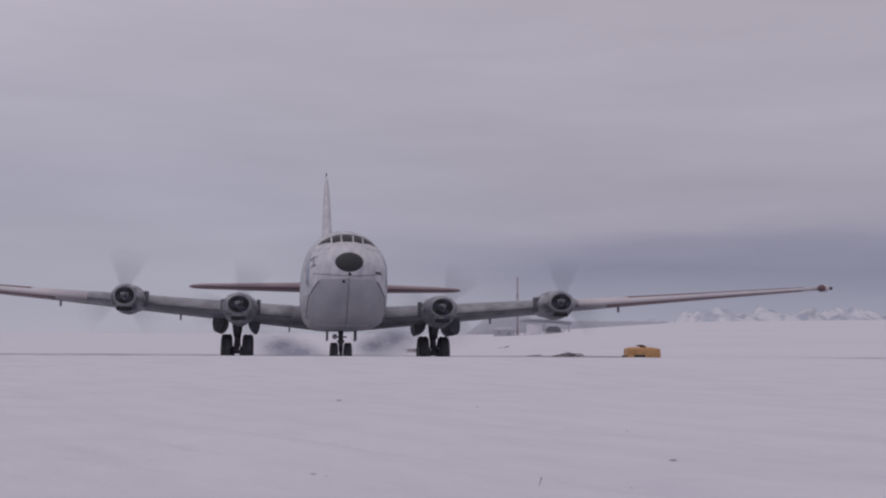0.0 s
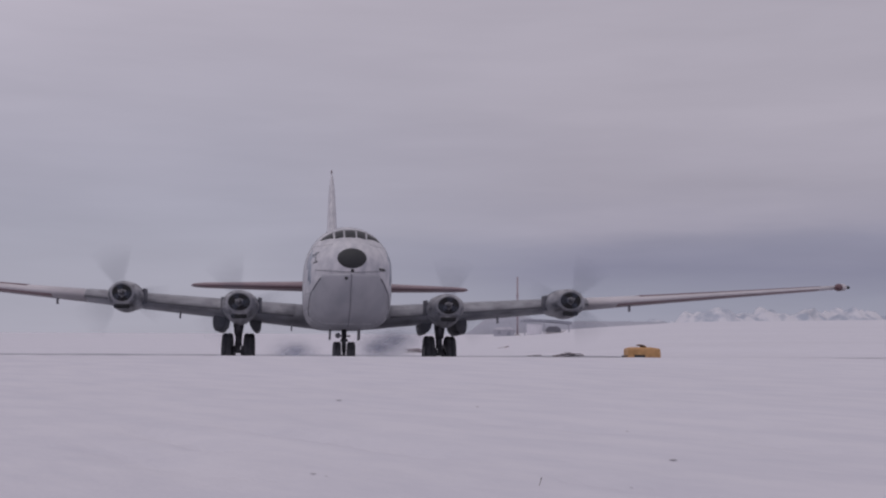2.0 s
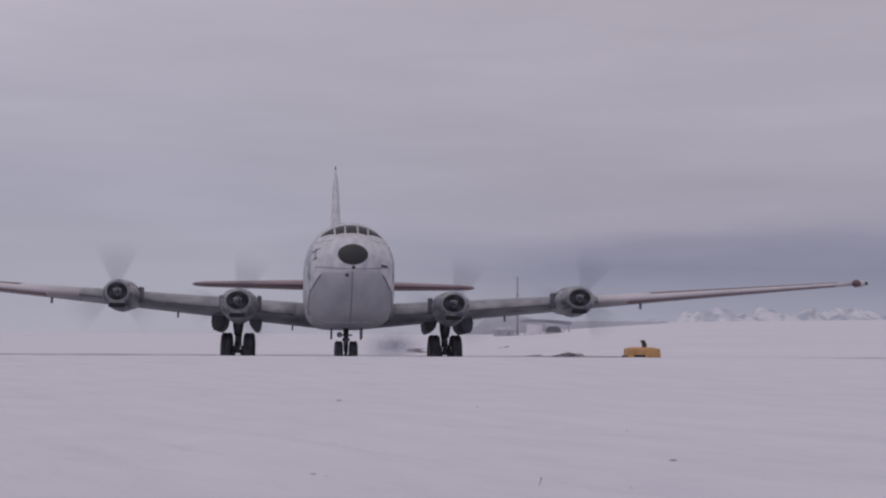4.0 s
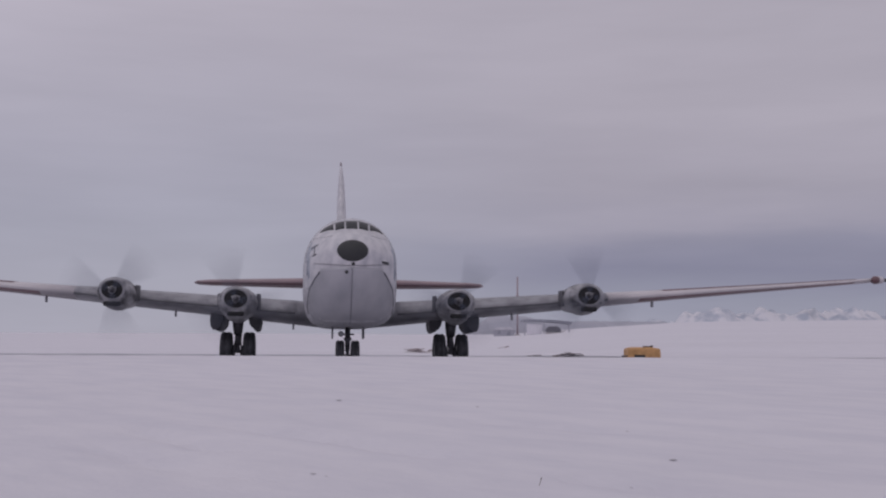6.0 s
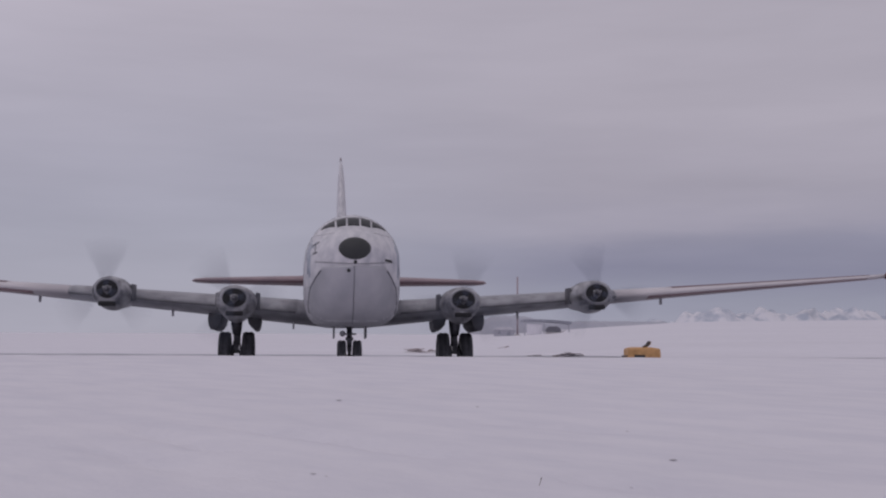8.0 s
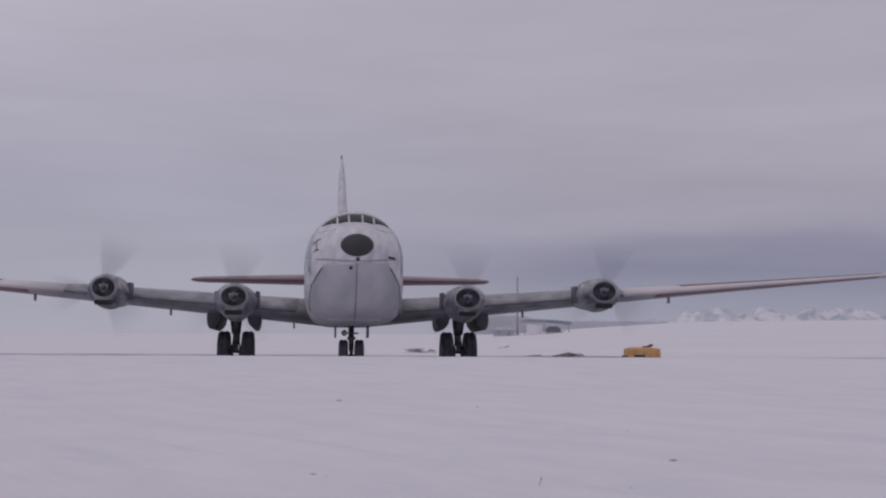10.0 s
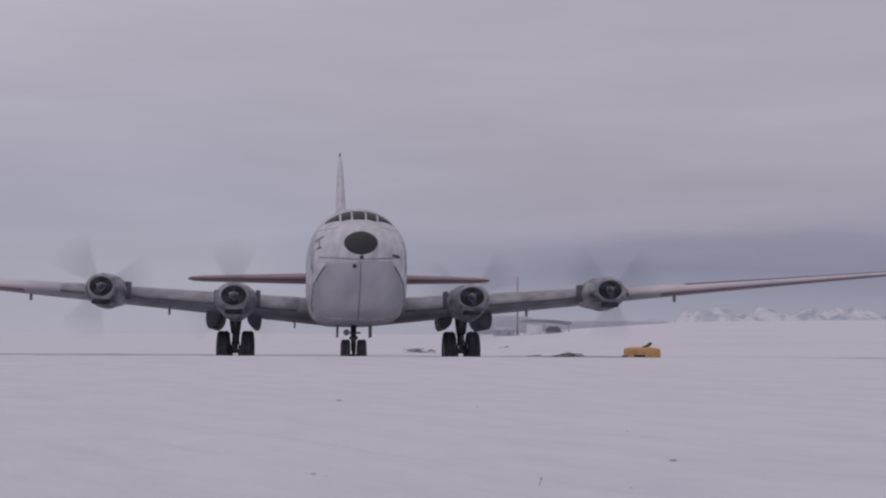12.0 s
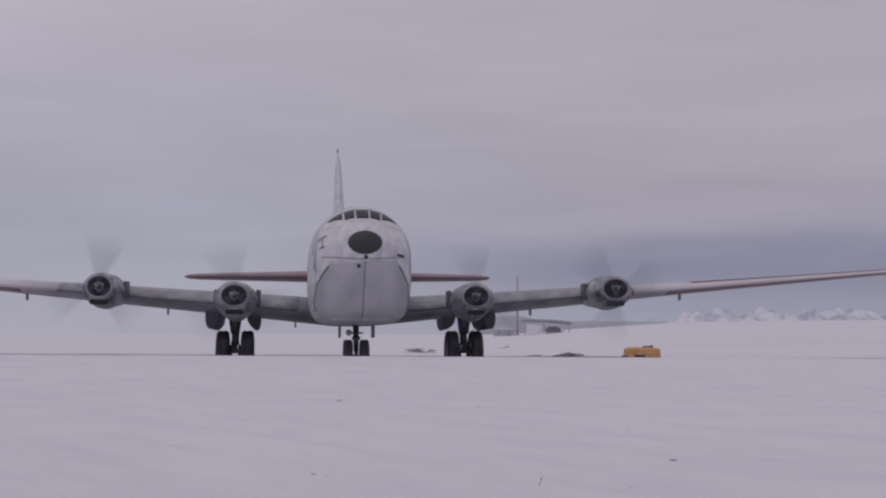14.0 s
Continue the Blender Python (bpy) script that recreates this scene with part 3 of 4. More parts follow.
def build_engines():
    for x, y, z in ENGINES:
        le, wz, c, th = wing_at(x)
        inner = abs(x) < 8
        chin, slot = (0.26, 0.66) if inner else (0.06, 0.63)
        wide = 0.90 if x < -8 else 1.0
        bm = bmesh.new()
        rings = []
        for v, r, drop in ((0.0, 0.50, 0.0), (0.02, 0.57, 0.0), (0.12, 0.64, 0.02), (0.45, 0.72, 0.05), (1.3, 0.77, 0.06), (1.9, 0.77, 0.05), (2.6, 0.74, -0.02), (4.0, 0.72, -0.1), (6.0, 0.45, -0.15), (7.6, 0.12, -0.1)):
            u = min(1.0, v / 6.0)
            cz = z - 0.05 + (wz + 0.1 - z) * u
            ring = []
            for i in range(36):
                a = math.tau * i / 36
                low = max(0.0, -math.sin(a))
                ring.append((x + math.cos(a) * r * 1.13 * wide, y + v, cz + math.sin(a) * r * 0.90 * (1 + chin * low ** 3 * (1 if v < 4 else 0.3)) - drop * low))
            rings.append(ring)
        body = part("nacelle", loft(rings, True, bm), COWL, plane, "bare metal engine nacelle")
        # closed front: a black disc paints the mouth's dark hollow, with a bright lip
        part("cowl_mouth", squash(lathe([(-0.02, 0.20), (-0.05, 0.44), (-0.04, 0.47), (0.05, 0.47)], 36, (x, y, z)), (x, y, z), 1.08 * wide, 0.84), VOID, body, "black disc standing for the cowling's dark hollow mouth")
        part("cowl_lip", squash(lathe([(-0.03, 0.47), (-0.06, 0.51), (-0.01, 0.57), (0.08, 0.60), (0.04, 0.48), (-0.03, 0.47)], 36, (x, y, z), cap=False), (x, y, z), 1.09 * wide, 0.86), SKIN, body)
        # solid block, black in place of the intake's unlit opening
        part("oil_cooler_intake", box((0.74, 0.30, 0.20), (x, y + 0.06, z - slot), 0.08), VOID, body, "black block standing for the oil cooler's dark intake")
        # dark gaps behind the cowling
        for v, r in ((0.47, 0.725), (1.88, 0.785)):
            mid = (x, y, z - 0.05 + (wz + 0.1 - z) * v / 6)
            part("cowl_gap", squash(lathe([(v, r - 0.05), (v, r), (v + 0.06, r + 0.004), (v + 0.06, r - 0.05)], 36, mid, cap=False), mid, 1.13 * wide, 0.90), SEAM, body)
        # reduction gear casing with three prop governor arms
        bm = lathe([(-0.10, 0.06), (-0.09, 0.13), (-0.06, 0.17), (0.0, 0.18)], 24, (x, y - 0.02, z))
        for k in range(3):
            a = math.tau * (k + 0.25) / 3
            rod((x, y - 0.08, z), (x + 0.22 * math.cos(a), y - 0.06, z + 0.22 * math.sin(a)), 0.06, 0.035, 8, bm)
        part("gear_case", bm, SKIN, body, "light grey reduction gear casing")
        for side in (1, -1):
            part("cowl_flap", box((0.10, 0.5, 0.75), (x + side * 0.90 * wide, y + 2.1, z - 0.02), 0.03, turn=Matrix.Rotation(radians(-12 * side), 4, "Z")), STEEL, body, "dark open cowl flap")
        # propeller: hub dome and three blades, turning about its own axis
        hub = part("propeller", lathe([(-0.52, 0.03), (-0.49, 0.07), (-0.40, 0.10), (-0.2, 0.13), (-0.05, 0.14), (0.0, 0.14)], 20), STEEL, plane, "three-bladed grey propeller")
        hub.location = (x, y - 0.05, z)
        for k in range(3):
            rings = []
            for r, ch, tw, tk in ((0.16, 0.12, 60, 0.12), (0.45, 0.11, 52, 0.09), (0.9, 0.20, 40, 0.07), (1.35, 0.24, 28, 0.05), (1.75, 0.15, 22, 0.03), (2.05, 0.07, 18, 0.02), (2.28, 0.03, 16, 0.01)):
                ca, sa2 = math.cos(radians(tw)), math.sin(radians(tw))
                ring = [(0.5 * ch * math.cos(math.tau * i / 12), 0.5 * tk * math.sin(math.tau * i / 12)) for i in range(12)]
                rings.append([Matrix.Rotation(math.tau * k / 3, 3, "Y") @ Vector((p * ca - q * sa2, -0.30 + p * sa2 + q * ca, r)) for p, q in ring])
            part("blade", loft(rings), BLADE, hub)
        propellers.append(hub)


wheels = []


def wheel(x, y, r, w, rim_r):
    hub = part("wheel", lathe([(-w * 0.30, 0.10), (-w * 0.34, rim_r * 0.5), (-w * 0.40, rim_r), (-w * 0.1, rim_r * 0.9), (w * 0.1, rim_r * 0.9), (w * 0.40, rim_r), (w * 0.34, rim_r * 0.5), (w * 0.30, 0.10)], 28, axis="X"), STEEL, plane, "steel wheel with a thick black tyre")
    prof = [(-0.38, rim_r - 0.01), (-0.47, rim_r + 0.3 * (r - rim_r)), (-0.5, rim_r + 0.55 * (r - rim_r)), (-0.46, r - 0.13 * (r - rim_r)), (-0.34, r - 0.02), (-0.3, r), (-0.1, r), (-0.09, r - 0.015), (0.09, r - 0.015), (0.1, r), (0.3, r), (0.34, r - 0.02), (0.46, r - 0.13 * (r - rim_r)), (0.5, rim_r + 0.55 * (r - rim_r)), (0.47, rim_r + 0.3 * (r - rim_r)), (0.38, rim_r - 0.01)]
    part("tyre", lathe([(a * w, b) for a, b in prof], 40, axis="X", cap=False), RUBBER, hub, "thick black rubber tyre dusted with snow")
    wheels.append((hub, x, y, r))


def build_gear():
    for side in (1, -1):
        x = side * 5.21
        leg = part("main_gear_leg", rod((x, 0.25, 2.9), (x, -0.02, 1.25), 0.20, 0.16, 16), STEEL, plane, "grey oleo leg of the main undercarriage")
        part("piston", rod((x, -0.02, 1.3), (x, -0.05, 0.94), 0.10, 0.10, 14), SKIN, leg)
        part("axle", rod((x - 0.6, -0.05, 0.94), (x + 0.6, -0.05, 0.94), 0.09, 0.09, 14), STEEL, leg)
        part("drag_brace", rod((x, 0.05, 1.5), (x, 2.2, 2.7), 0.07, 0.07, 10), STEEL, leg)
        for s2 in (1, -1):
            wheel(x + s2 * 0.55, -0.05, 0.94, 0.57, 0.40)
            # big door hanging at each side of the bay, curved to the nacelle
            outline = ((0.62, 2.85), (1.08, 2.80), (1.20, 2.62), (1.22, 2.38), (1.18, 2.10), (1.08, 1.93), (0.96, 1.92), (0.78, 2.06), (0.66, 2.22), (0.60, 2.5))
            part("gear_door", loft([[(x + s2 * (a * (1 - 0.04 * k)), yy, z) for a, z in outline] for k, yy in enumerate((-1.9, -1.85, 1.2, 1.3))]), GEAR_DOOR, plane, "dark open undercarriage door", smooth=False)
        for zz, lean in ((1.50, 22), (1.12, -22)):
            part("torque_link", box((0.24, 0.07, 0.42), (x, -0.32, zz), 0.025, turn=Matrix.Rotation(radians(lean), 4, "X")), STEEL, leg)
        for s2 in (1, -1):
            part("brake_line", rod((x + s2 * 0.10, -0.16, 1.7), (x + s2 * 0.22, -0.12, 1.0), 0.02, 0.02, 6), RUBBER, leg)
            part("brake_drum", lathe([(-0.07, 0.12), (-0.07, 0.30), (0.07, 0.30), (0.07, 0.12)], 24, (x + s2 * 0.21, -0.05, 0.94), axis="X"), STEEL, leg)
        part("leg_fairing", loft([[(x - w, -0.32, z), (x + w, -0.32, z), (x + w * 0.8, 0.45, z), (x - w * 0.8, 0.45, z)] for w, z in ((0.30, 2.75), (0.26, 2.2), (0.19, 1.75))]), STEEL, leg)
    ny = -6.0
    leg = part("nose_gear_leg", rod((0, ny + 0.3, 2.1), (0, ny, 0.9), 0.13, 0.10, 14), STEEL, plane, "dark oleo leg of the nose undercarriage")
    part("axle", rod((-0.36, ny, 0.68), (0.36, ny, 0.68), 0.06, 0.06, 12), STEEL, leg)
    part("piston", rod((0, ny, 1.0), (0, ny, 0.68), 0.07, 0.07, 12), SKIN, leg)
    part("fork", box((0.34, 0.3, 0.14), (0, ny, 1.42), 0.04), STEEL, leg)
    for dx, dz in ((-0.30, 1.64),):
        part("taxi_lamp", lathe([(-0.16, 0.02), (-0.15, 0.10), (-0.11, 0.13), (0.04, 0.12), (0.12, 0.05)], 18, (dx, ny - 0.12, dz)), LENS, leg, "pale round taxi lamp")
    part("lamp_bracket", box((0.62, 0.08, 0.07), (-0.02, ny - 0.02, 1.63), 0.02), STEEL, leg)
    for zz, yy in ((1.28, -0.14), (0.92, -0.16)):
        part("torque_link", box((0.16, 0.06, 0.34), (0, ny + yy - 0.05, zz), 0.02, turn=Matrix.Rotation(radians(24 if zz > 1 else -24), 4, "X")), STEEL, leg)
    for s2 in (1, -1):
        wheel(s2 * 0.335, ny, 0.68, 0.39, 0.27)
        part("nose_gear_door", box((0.07, 1.6, 0.60), (s2 * 0.68, ny - 0.1, 1.74), 0.03), STEEL, plane, "narrow dark nose wheel door")


def build_tail():
    # fin with a long root and a rounded top
    part("tail_fin", wing_piece([(6.2, 17.6, 0, 8.2, 0.115), (8.0, 19.2, 0, 6.8, 0.125), (10.5, 21.4, 0, 4.9, 0.135), (13.0, 23.1, 0, 3.4, 0.13), (14.0, 23.7, 0, 2.7, 0.085), (14.43, 24.4, 0, 1.6, 0.04)], vertical=True), WHITE, plane, "tall white tail fin")
    part("fin_cap", rod((0, 24.6, 14.35), (0, 24.6, 14.62), 0.07, 0.04), RED, plane, "small dark red fin cap")
    for side in (1, -1):
        rows = ((0.2, 16.6, 5.62, 5.6, 0.12), (4, 17.2, 5.63, 4.5, 0.115), (8.4, 17.85, 5.64, 3.2, 0.10), (9.1, 18.1, 5.64, 2.6, 0.08), (9.32, 18.7, 5.64, 1.5, 0.05))
        tail = part("tailplane", wing_piece([(side * a, le, z, c, th) for a, le, z, c, th in rows]), TAIL, plane, "faded pinkish red tailplane")
        rings = []
        for a, le, z, c, th in rows[:4]:
            pts = airfoil(c, th)[-1:-8:-1]
            rings.append([(side * a, le + u, z + h - 0.012) for u, h in pts] + [(side * a, le + u, z + h + 0.006) for u, h in pts[::-1]])
        part("red_band", loft(rings), RED, tail, "dark red underside of the tailplane's nose")


build_fuselage()
build_wings()
build_engines()
build_gear()
build_tail()


# ---- things lying about the runway ----
flaps = []


def ground_cart():
    """A yellow covered service cart."""
    x, y = 12.12, 75.0
    z = snow_height(x, y)
    cart = new("service_cart")
    cart.matrix_world = pose(x, y, z, 0, 0, 4)
    tagged(cart, "yellow box-shaped service cart with a loose flapping cover", "cart")
    part("body", loft([[(xa if sx < 0 else xb, sy * 0.5 * d, z) for sx, sy in ((-1, -1), (1, -1), (1, 1), (-1, 1))] for xa, xb, d, z in ((-0.94, 1.00, 1.24, 0.42), (-0.98, 1.03, 1.3, 0.48), (-0.97, 0.99, 1.3, 1.30), (-0.93, 0.92, 1.24, 1.37), (-0.70, 0.42, 1.1, 1.45))]), YELLOW, cart, smooth=False)
    part("bumper", box((2.08, 0.10, 0.12), (0, -0.68, 0.50), 0.03), WOOD, cart)
    part("grille", box((0.46, 0.03, 0.34), (0.55, -0.66, 1.02), 0.01), YELLOW, cart)
    part("hatch", box((0.60, 0.03, 0.50), (-0.35, -0.66, 1.02), 0.01), YELLOW, cart)
    # loose corner of the cover that flaps in the propellers' wind
    def leaf(base, thick):
        rings = []
        for k in range(9):
            u = k / 8
            rise = base - 0.05 * math.sin(math.pi * u)
            rings.append([(0.44 * u, yy * (1 - 0.25 * u), rise + dz) for yy, dz in ((-0.5, 0), (0.5, 0), (0.5, thick), (-0.5, thick))])
        return loft(rings)
    flap = part("cover_flap", leaf(0.0, 0.07), TARP, cart, "dark loose flap of the cover")
    part("flap_lining", leaf(-0.025, 0.02), YELLOW, flap, "yellow outer side of the flap")
    flap.location = (0.18, 0, 1.46)
    flaps.append(flap)
    part("panel", box((0.66, 0.05, 0.15), (-0.28, -0.67, 0.91), 0.01), BLACK, cart)
    for sx in (-0.7, 0.7):
        for sy in (-0.6, 0.6):
            w = part("wheel", lathe([(-0.1, 0.12), (-0.1, 0.24), (-0.06, 0.30), (0.06, 0.30), (0.1, 0.24), (0.1, 0.12)], 20, axis="Y"), RUBBER, cart)
            w.location = (sx, sy, 0.30)
    part("towbar", rod((-0.9, -0.4, 0.92), (-1.32, -0.4, 0.90), 0.05), STEEL, cart)


ground_cart()



def spot(px, d):
    """The x at distance d along the bearing px (in thousandths of the distance)."""
    return px * d / 1000


def debris_heap(x, y, w, h, n, seed, mat, label, name="timber_heap"):
    """A low heap of broken boards half sunk in the snow."""
    rnd = random.Random(seed)
    base = snow_height(x, y)
    heap = new(name)
    heap.matrix_world = pose(x, y, base, 0, 0, rnd.uniform(-8, 8))
    tagged(heap, label, "heap", group="board heaps by the runway")
    for k in range(n):
        t = rnd.uniform(-0.5, 0.5)
        ln = w * rnd.uniform(0.35, 0.6)
        top = h * (1 - (2 * t) ** 2) * rnd.uniform(0.3, 0.8)
        part("board", box((ln, rnd.uniform(0.15, 0.3), 0.07 + 0.05 * rnd.random()), (t * w * 0.7, rnd.uniform(-0.4, 0.4), max(0.04, top)), 0.015,
                          turn=Matrix.Rotation(radians(rnd.uniform(-7, 7)), 4, "Y") @ Matrix.Rotation(radians(rnd.uniform(-25, 25)), 4, "Z")), mat, heap)
    mound = []
    for i in range(7):
        r = (1.0, 0.92, 0.8, 0.62, 0.42, 0.2, 0.03)[i]
        mound.append([(0.5 * w * r * math.cos(math.tau * k / 18) * (1 + 0.15 * math.sin(3 * k + seed)), 0.7 * r * math.sin(math.tau * k / 18), -0.1 + (0.1 + (0.62 + 0.2 * math.sin(2.3 * k + seed + 1.7 * i)) * h) * (1 - r ** 1.4)) for k in range(18)])
    part("snow_mound", loft(mound), SCRAP if y > 140 else DIRT, heap, "dirty grey snow drifted into the heap")


debris_heap(spot(102.5, 120), 120, 2.6, 0.58, 12, 3, WOOD, "low brown heap of boards half buried in snow")
debris_heap(spot(74.5, 125), 125, 1.6, 0.16, 5, 5, WOOD, "flat scatter of grey boards on the snow")
debris_heap(spot(-23.0, 147), 147, 3.2, 0.60, 8, 8, PALE_WOOD, "pale weathered heap of boards dusted with snow")
debris_heap(spot(-8.5, 145), 145, 1.2, 0.60, 6, 9, PALE_WOOD, "small pale heap of boards in the snow")


def fallen_marker():
    """A red trail marker leaning low over the snow."""
    x, y = spot(49.5, 178), 178
    m = new("trail_marker")
    m.matrix_world = pose(x, y, snow_height(x, y), 0, 0, 5)
    tagged(m, "fallen faded red trail marker on the snow", "marker")
    part("pole", rod((-0.85, 0, 0.06), (0.85, 0, 0.42), 0.035, 0.03), PALE_WOOD, m)
    part("flag", box((0.62, 0.03, 0.16), (0.45, 0, 0.30), 0.01, turn=Matrix.Rotation(radians(-12), 4, "Y")), TAIL, m)


fallen_marker()


def marker_mast():
    """A tall slim pole with guy blocks, far behind the runway."""
    x, y = spot(60.8, 560), 560
    m = new("marker_mast")
    m.matrix_world = pose(x, y, snow_height(x, y) - 0.2, 0, 0, 0)
    tagged(m, "tall slim red marker mast, paled with painted haze", "mast")
    part("pole", rod((0, 0, 0), (0, 0, 27.0), 0.46, 0.38, 12), MAST, m)
    part("collar", lathe([(18.0, 0.45), (18.1, 0.66), (18.8, 0.66), (18.9, 0.45)], 12, axis="Z"), MAST, m)
    part("base_plate", box((2.4, 2.4, 1.0), (0, 0, 0.2), 0.1), WOOD, m)


marker_mast()


def camp():
    """Far camp buildings below the rise, their colours greyed for distance haze."""
    d = 520
    x = spot(84, d)
    z = snow_height(x, d) - 0.8
    shed = new("camp_shed")
    shed.matrix_world = pose(x, d, z, 0, 0, 6)
    tagged(shed, "low open camp shed with a thin roof and pale front", "shed")
    rings = []
    for k in range(13):
        px = -10.2 + 20.4 * k / 12
        lift = 6.55 - 0.9 * (abs(px + 5) / 15) ** 2
        rings.append([(px, -4.4, lift - 0.85), (px, 4.4, lift - 0.75), (px, 4.4, lift + 0.30), (px, -4.4, lift + 0.20)])
    part("roof", loft(rings), HUT, shed, "thin sagging grey roof", smooth=False)
    part("front_panel", box((6.6, 0.3, 4.4), (-5.6, -3.6, 2.6), 0.06), SNOW, shed, "white front panel")
    for px in (-9.9, -1.6, 9.0):
        part("post", box((0.45, 0.45, 6.3), (px, -4.1, 3.0), 0.06), HAZE_PANEL, shed)
    sled = new("cargo_sled")
    sled.matrix_world = pose(x + 2.4, d - 7, snow_height(x + 2.4, d - 7) - 0.2, 0, 0, 4)
    tagged(sled, "dark loaded cargo sled parked by the shed", "sled")
    part("load", loft([[(sx * w, sy * 1.2, zz) for sx, sy in ((-1, -1), (1, -1), (1, 1), (-1, 1))] for w, zz in ((2.9, 0.7), (3.2, 1.1), (2.7, 2.5), (1.5, 3.1))]), CANVAS, sled, "grey canvas covered load", smooth=False)
    for sy in (-0.9, 0.9):
        part("runner", box((6.0, 0.2, 0.5), (0, sy, 0.3), 0.05), WOOD, sled)
    part("drawbar", rod((2.9, 0, 0.7), (5.2, 0, 1.5), 0.14), WOOD, sled)
    x = spot(50, d + 30)
    hut = new("camp_hut")
    hut.matrix_world = pose(x, d + 30, snow_height(x, d + 30) - 0.8, 0, 0, -5)
    tagged(hut, "low grey camp hut half buried in drifted snow", "hut")
    part("wall", box((9.0, 7, 3.8), (0, 0, 1.8), 0.1), HAZE_PANEL, hut)
    part("roof", loft([[(-4.9, yy, 3.6), (4.9, yy, 3.6), (2.6, yy, 4.8), (-2.6, yy, 4.8)] for yy in (-3.8, 3.8)]), TRODDEN, hut, smooth=False)
    part("door", box((1.6, 0.2, 2.6), (2.2, -3.55, 1.5), 0.04), HUT, hut)
    part("window", box((1.4, 0.2, 1.1), (-2.0, -3.55, 2.4), 0.04), HUT, hut)


camp()


def shaded_edge():
    """The runway's far edge: trodden snow, with a line of shade painted grey."""
    verts, faces = [], []
    xs = [-75 + 1.5 * i for i in range(110)]
    for i, x in enumerate(xs):
        w = 2.0 - 1.7 * smoothstep(12, 20, x) + 8.0 * max(0.0, 0.6 - 0.5 * smoothstep(12, 20, x) + 0.9 * noise.noise((x * 0.06, 4, 0))) * (1.0 if x < -8 else 0.5 * (1 - 0.6 * smoothstep(10, 40, x)))
        y0 = 125.0 - 15.0 * smoothstep(0.03, 0.20, x / 118)
        for y in (y0, y0 + w * 0.5, y0 + w):
            verts.append((x, y, snow_height(x, y) + 0.05))
        if i:
            k = 3 * i
            faces += [(k - 3, k, k + 1, k - 2), (k - 2, k + 1, k + 2, k - 1)]
    me = bpy.data.meshes.new("shaded_track")
    me.from_pydata(verts, [], faces)
    me.materials.append(SHADED_SCUFF)
    tagged(new("shaded_track", me), "trodden runway edge with a line of shade painted grey", "snow track", kind="structure")


shaded_edge()


def clods():
    """Loose crumbs of snow and a few dark scraps on the near slope."""
    rnd = random.Random(21)
    spots = [(2.28, 12.28, 0.062), (-1.16, 11.21, 0.036), (-1.67, 19.99, 0.06), (-1.03, 11.07, 0.02), (0.53, 18.74, 0.04), (2.29, 15.34, 0.025), (1.63, 10.73, 0.022)]
    for x, y, r in spots:
        bm = bmesh.new()
        bmesh.ops.create_icosphere(bm, subdivisions=2, radius=r * 0.6)
        for v in bm.verts:
            v.co *= 1 + 0.6 * noise.noise(v.co * 9 / r * 0.15 + Vector((x, y, 0)))
            v.co.z *= 0.22
            v.co.x *= 1.25
        ob = part("snow_clod", bm, SCRAP)
        ob.location = (x, y, snow_height(x, y) + r * 0.2)
        tagged(ob, "loose dark grey scrap of frozen dirty snow", "snow clod", group="clods on the snow")


clods()


def straw():
    """A dry stalk sticking out of the near snow."""
    x, y = 0.82, 10.55
    ob = part("straw", rod((0, 0, -0.02), (0.022, 0.004, 0.055), 0.0035, 0.0022, 8, rod((0.021, 0.004, 0.052), (0.026, 0.0, 0.070), 0.006, 0.002, 8)), STRAW)
    ob.location = (x, y, snow_height(x, y))
    tagged(ob, "thin dry stalk sticking out of the snow", "straw")


straw()


def drift_material():
    """Blown snow: thins out towards its rim."""
    m = bpy.data.materials.new("blown_snow")
    m.use_nodes = True
    n, l = m.node_tree.nodes, m.node_tree.links
    b = n["Principled BSDF"]
    b.inputs["Base Color"].default_value, b.inputs["Roughness"].default_value = (*SHADED_DRIFT, 1), 1.0
    b.inputs["Specular IOR Level"].default_value = 0.0
    co = n.new("ShaderNodeTexCoord")
    mp = n.new("ShaderNodeMapping")
    mp.inputs["Scale"].default_value = (1, 0, 1)
    l.new(co.outputs["Object"], mp.inputs[0])
    g = n.new("ShaderNodeTexGradient")
    g.gradient_type = "QUADRATIC_SPHERE"
    l.new(mp.outputs[0], g.inputs[0])
    nz = n.new("ShaderNodeTexNoise")
    nz.inputs["Scale"].default_value, nz.inputs["Detail"].default_value = 2.2, 5
    l.new(co.outputs["Object"], nz.inputs[0])
    mul = n.new("ShaderNodeMath")
    mul.operation = "MULTIPLY"
    l.new(g.outputs[1], mul.inputs[0])
    l.new(nz.outputs[0], mul.inputs[1])
    gain = n.new("ShaderNodeMath")
    gain.operation = "MULTIPLY"
    gain.inputs[1].default_value = 1.35
    gain.use_clamp = True
    l.new(mul.outputs[0], gain.inputs[0])
    l.new(gain.outputs[0], b.inputs["Alpha"])
    return m


DRIFT = drift_material()
drifts = []


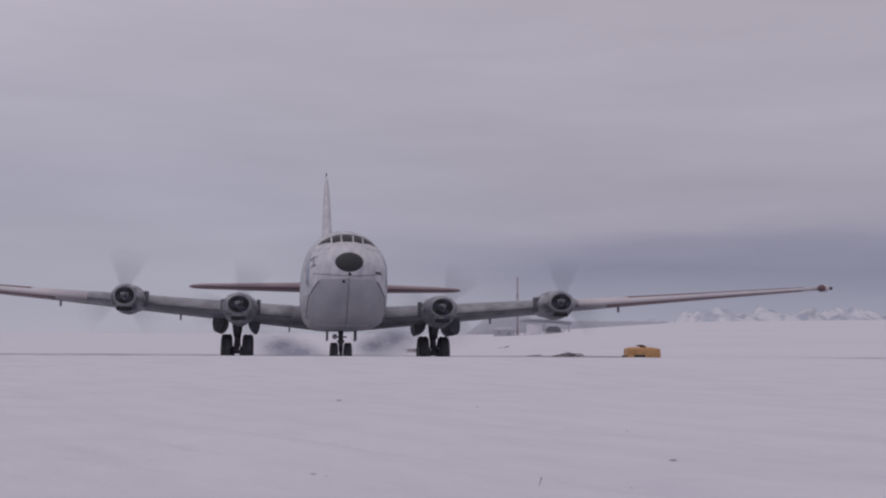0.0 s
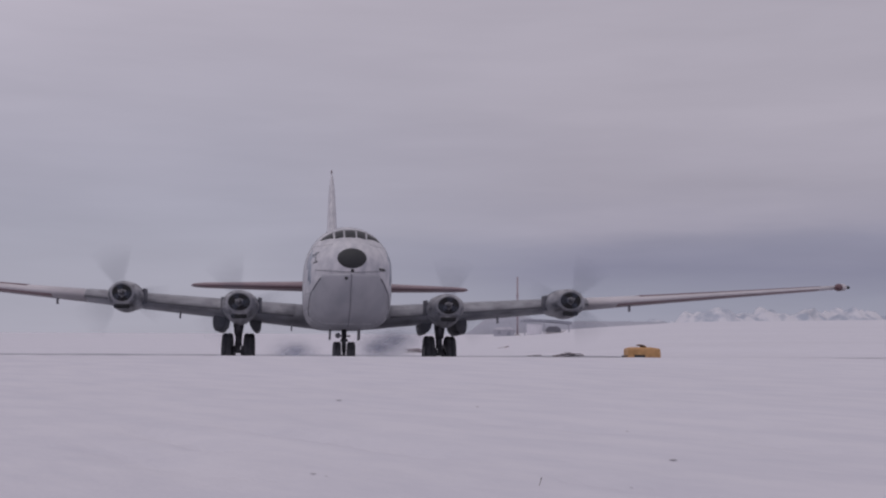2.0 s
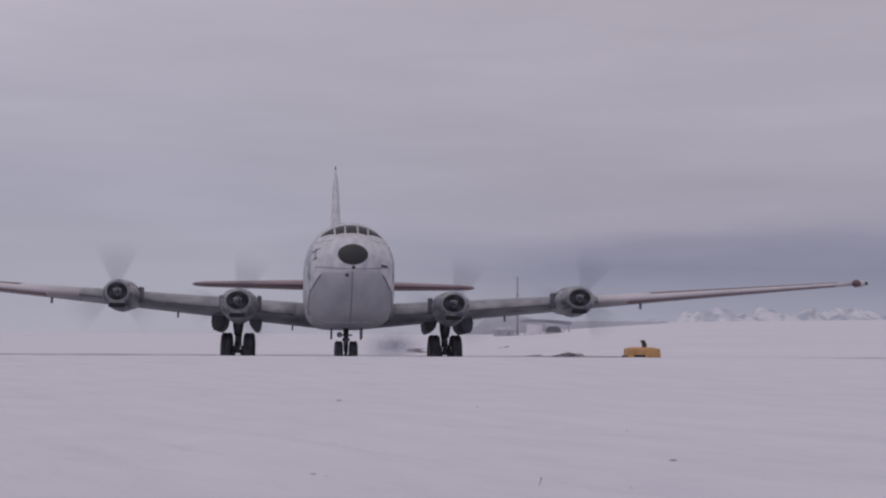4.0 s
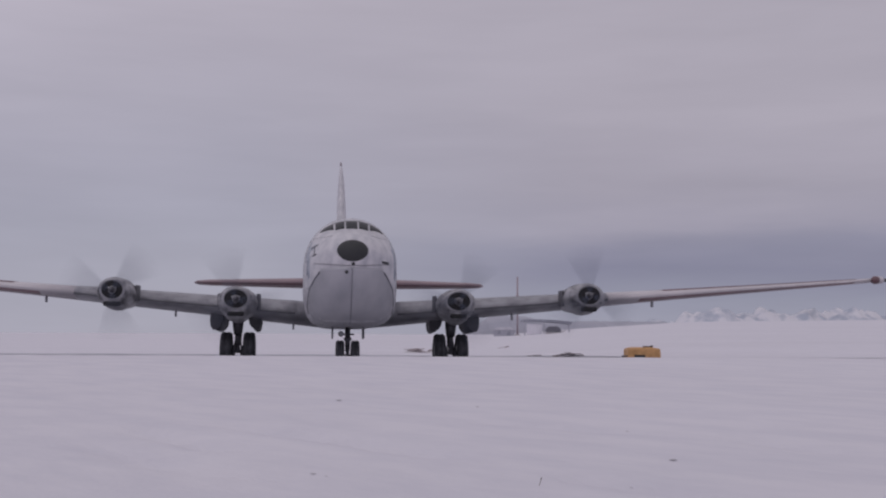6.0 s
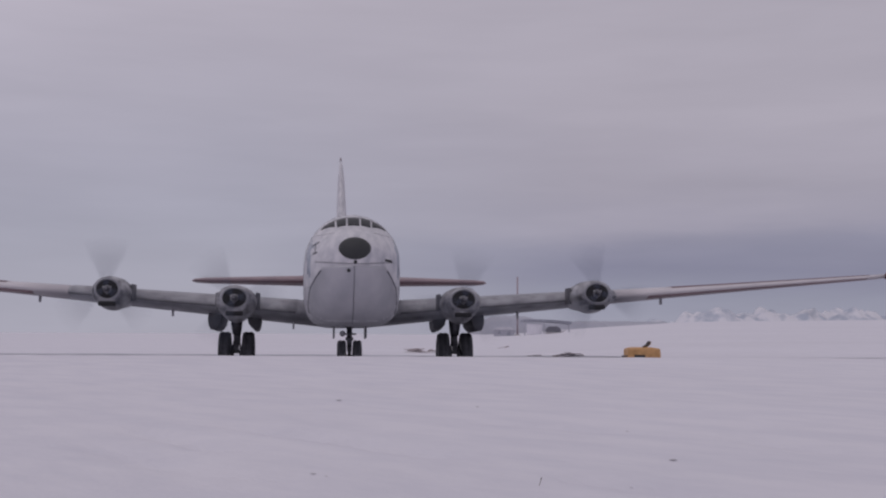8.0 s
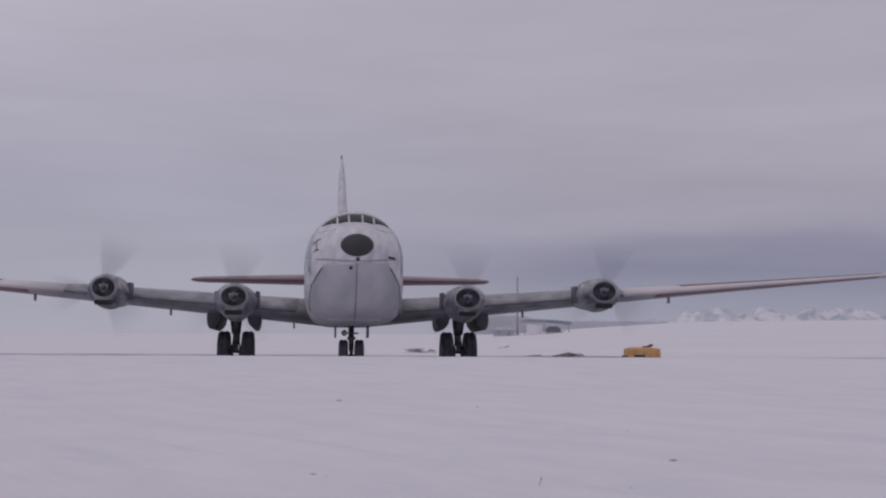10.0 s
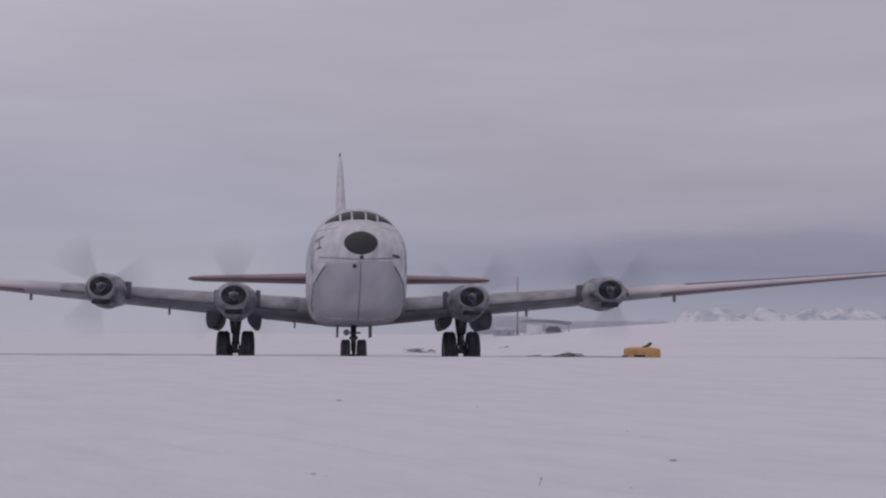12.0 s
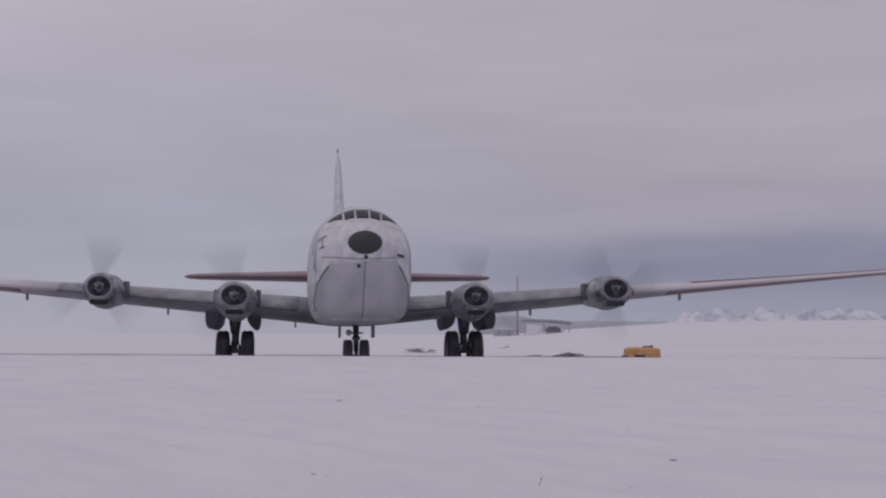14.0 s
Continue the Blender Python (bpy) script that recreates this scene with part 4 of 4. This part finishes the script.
def blown_snow(size, rows, seed):
    """A lens-shaped puff of blown snow, carried along rows of (seconds, x, y, z)."""
    bm = bmesh.new()
    bmesh.ops.create_uvsphere(bm, u_segments=32, v_segments=16, radius=1.0)
    for v in bm.verts:
        v.co.y *= 0.35
        v.co *= 1 + 0.08 * noise.noise(v.co * 2 + Vector((seed, 0, 0)))
    ob = part("blown_snow", bm, DRIFT)
    ob.scale = size
    tagged(ob, "bluish grey puff of snow blown up behind the aeroplane", "blown snow", kind="stuff")
    drifts.append((ob, rows))


# puffs behind the wheels that drift back and settle
blown_snow((3.0, 2.0, 1.7), ((0.0, -13.2, 100, 1.7), (1.2, -13.0, 102, 1.6), (2.2, -12.4, 105, 1.0), (3.2, -11.6, 109, -1.9), (14.0, -10, 112, -3.2)), 1)
blown_snow((3.4, 2.0, 1.4), ((0.0, -12.0, 103, 1.2), (1.4, -11.8, 105, 1.0), (2.6, -11.2, 108, -1.0), (14.0, -9, 112, -3.0)), 2)
blown_snow((3.4, 2.0, 1.9), ((0.0, -3.9, 98, 2.3), (2.0, -4.0, 100, 2.2), (3.2, -4.2, 102, 1.9), (5.5, -4.0, 106, 0.6), (7.0, -3.8, 108, -2.4), (14.0, -3, 112, -3.2)), 3)
blown_snow((2.6, 2.0, 1.5), ((0.0, -5.7, 100, 1.7), (1.8, -5.4, 101, 1.6), (3.2, -5.0, 103, 0.7), (4.5, -4.6, 106, -1.8), (14.0, -4, 110, -3.0)), 4)


def motions():
    # seconds, x, y, pitch, heading
    path = ((0.0, -5.694, 65.869, -0.36, 0.25, 7.11), (0.5, -5.636, 65.476, -0.24, 0.30, 7.11), (1.0, -5.552, 65.059, -0.26, 0.35, 7.01), (1.5, -5.457, 64.656, -0.40, 0.39, 6.88),
            (2.0, -5.372, 64.240, -0.48, 0.40, 6.70), (2.5, -5.283, 63.786, -0.57, 0.33, 6.62), (3.0, -5.215, 63.333, -0.63, 0.22, 6.56), (5.5, -4.879, 61.165, -0.22, 0.22, 5.70),
            (6.0, -4.812, 60.741, -0.46, 0.14, 5.60), (6.5, -4.763, 60.309, -0.70, 0.04, 5.55), (7.0, -4.715, 59.932, -0.61, -0.02, 5.56), (7.5, -4.666, 59.604, -0.40, -0.07, 5.61),
            (8.0, -4.621, 59.295, -0.26, -0.11, 5.66), (10.5, -4.415, 57.865, -0.33, -0.12, 5.69), (11.0, -4.378, 57.637, -0.36, -0.15, 5.75), (11.5, -4.350, 57.438, -0.30, -0.18, 5.85),
            (12.0, -4.328, 57.227, -0.27, -0.21, 6.02), (12.5, -4.301, 57.039, -0.24, -0.24, 6.17), (13.0, -4.273, 56.857, -0.22, -0.27, 6.28), (13.5, -4.244, 56.655, -0.08, -0.32, 6.37), (14.0, -4.205, 56.440, -0.03, -0.38, 6.41))
    walk(plane, [(t, pose(x, y, 0, p, b, h)) for t, x, y, p, b, h in path])
    for hub, x, y, r in wheels:
        walk(hub, [(t, pose(x, y, r, math.degrees((65.869 - py) / r), 0, 0)) for t, px, py, p, b, h in path])
    # blade angles at each half second; each propeller turns about 84 degrees in a thirtieth of a second
    turns = ((5, 3, 15, 20, -15, -30, -25, -20, 0, 20, 40, -22, 48, 5, 0, 52, 0, 20, 40, 0, 20, 22, -25, 25, -40, -40, 25, -25, 10),
             (20, 10, 30, 0, -20, 15, -15, 0, 20, 40, 10, -10, -15, -10, 20, 20, -36, 0, 20, 40, 10, -29, -15, 0, 0, -25, 8, -42, -10),
             (30, 10, -20, 40, 5, -15, 20, 0, 20, 40, 0, 15, 30, 45, -40, -15, 10, 30, 50, 10, 0, -5, 8, 40, 50, 55, 48, 10, -7),
             (0, 20, -20, 10, 30, -10, 22, 0, 20, 40, 0, 45, -8, 3, 45, 12, -15, 0, 20, 40, 10, -30, 25, 52, 62, -42, 20, 50, -45))
    for goals, hub, (x, y, z) in zip(turns, propellers, ENGINES):
        angle, rows = goals[0], [(0.0, pose(x, y - 0.05, z, 0, goals[0], 0))]
        for i in range(1, 29):
            turn = (goals[i] - angle - 1260 + 60) % 120 - 60 + 1260
            for f in range(1, 16):
                rows.append(((15 * (i - 1) + f) / FPS, pose(x, y - 0.05, z, 0, (angle + turn * f / 15) % 360, 0)))
            angle += turn
        walk(hub, rows)
    # the loose cover lies folded back, blows over and then flutters
    flutter = ((0.0, 165), (0.8, 160), (1.5, 166), (2.4, 159), (3.2, 163), (3.7, 138), (4.2, 85), (4.7, 35), (5.0, 12), (5.3, 14), (5.5, 22), (6.0, 4), (6.5, 8), (7.0, 42), (7.2, 55), (7.5, 5), (8.0, 46), (8.6, 12), (9.2, 38), (9.8, 10),
               (10.5, 36), (11.0, 8), (11.5, 20), (12.0, 32), (12.5, 50), (13.0, 48), (13.5, 16), (14.0, 5))
    for flap in flaps:
        walk(flap, [(t, pose(0.18, 0, 1.46, 0, -a, 0)) for t, a in flutter])
    for ob, rows in drifts:
        walk(ob, [(t, pose(x, y, z)) for t, x, y, z in rows])


motions()
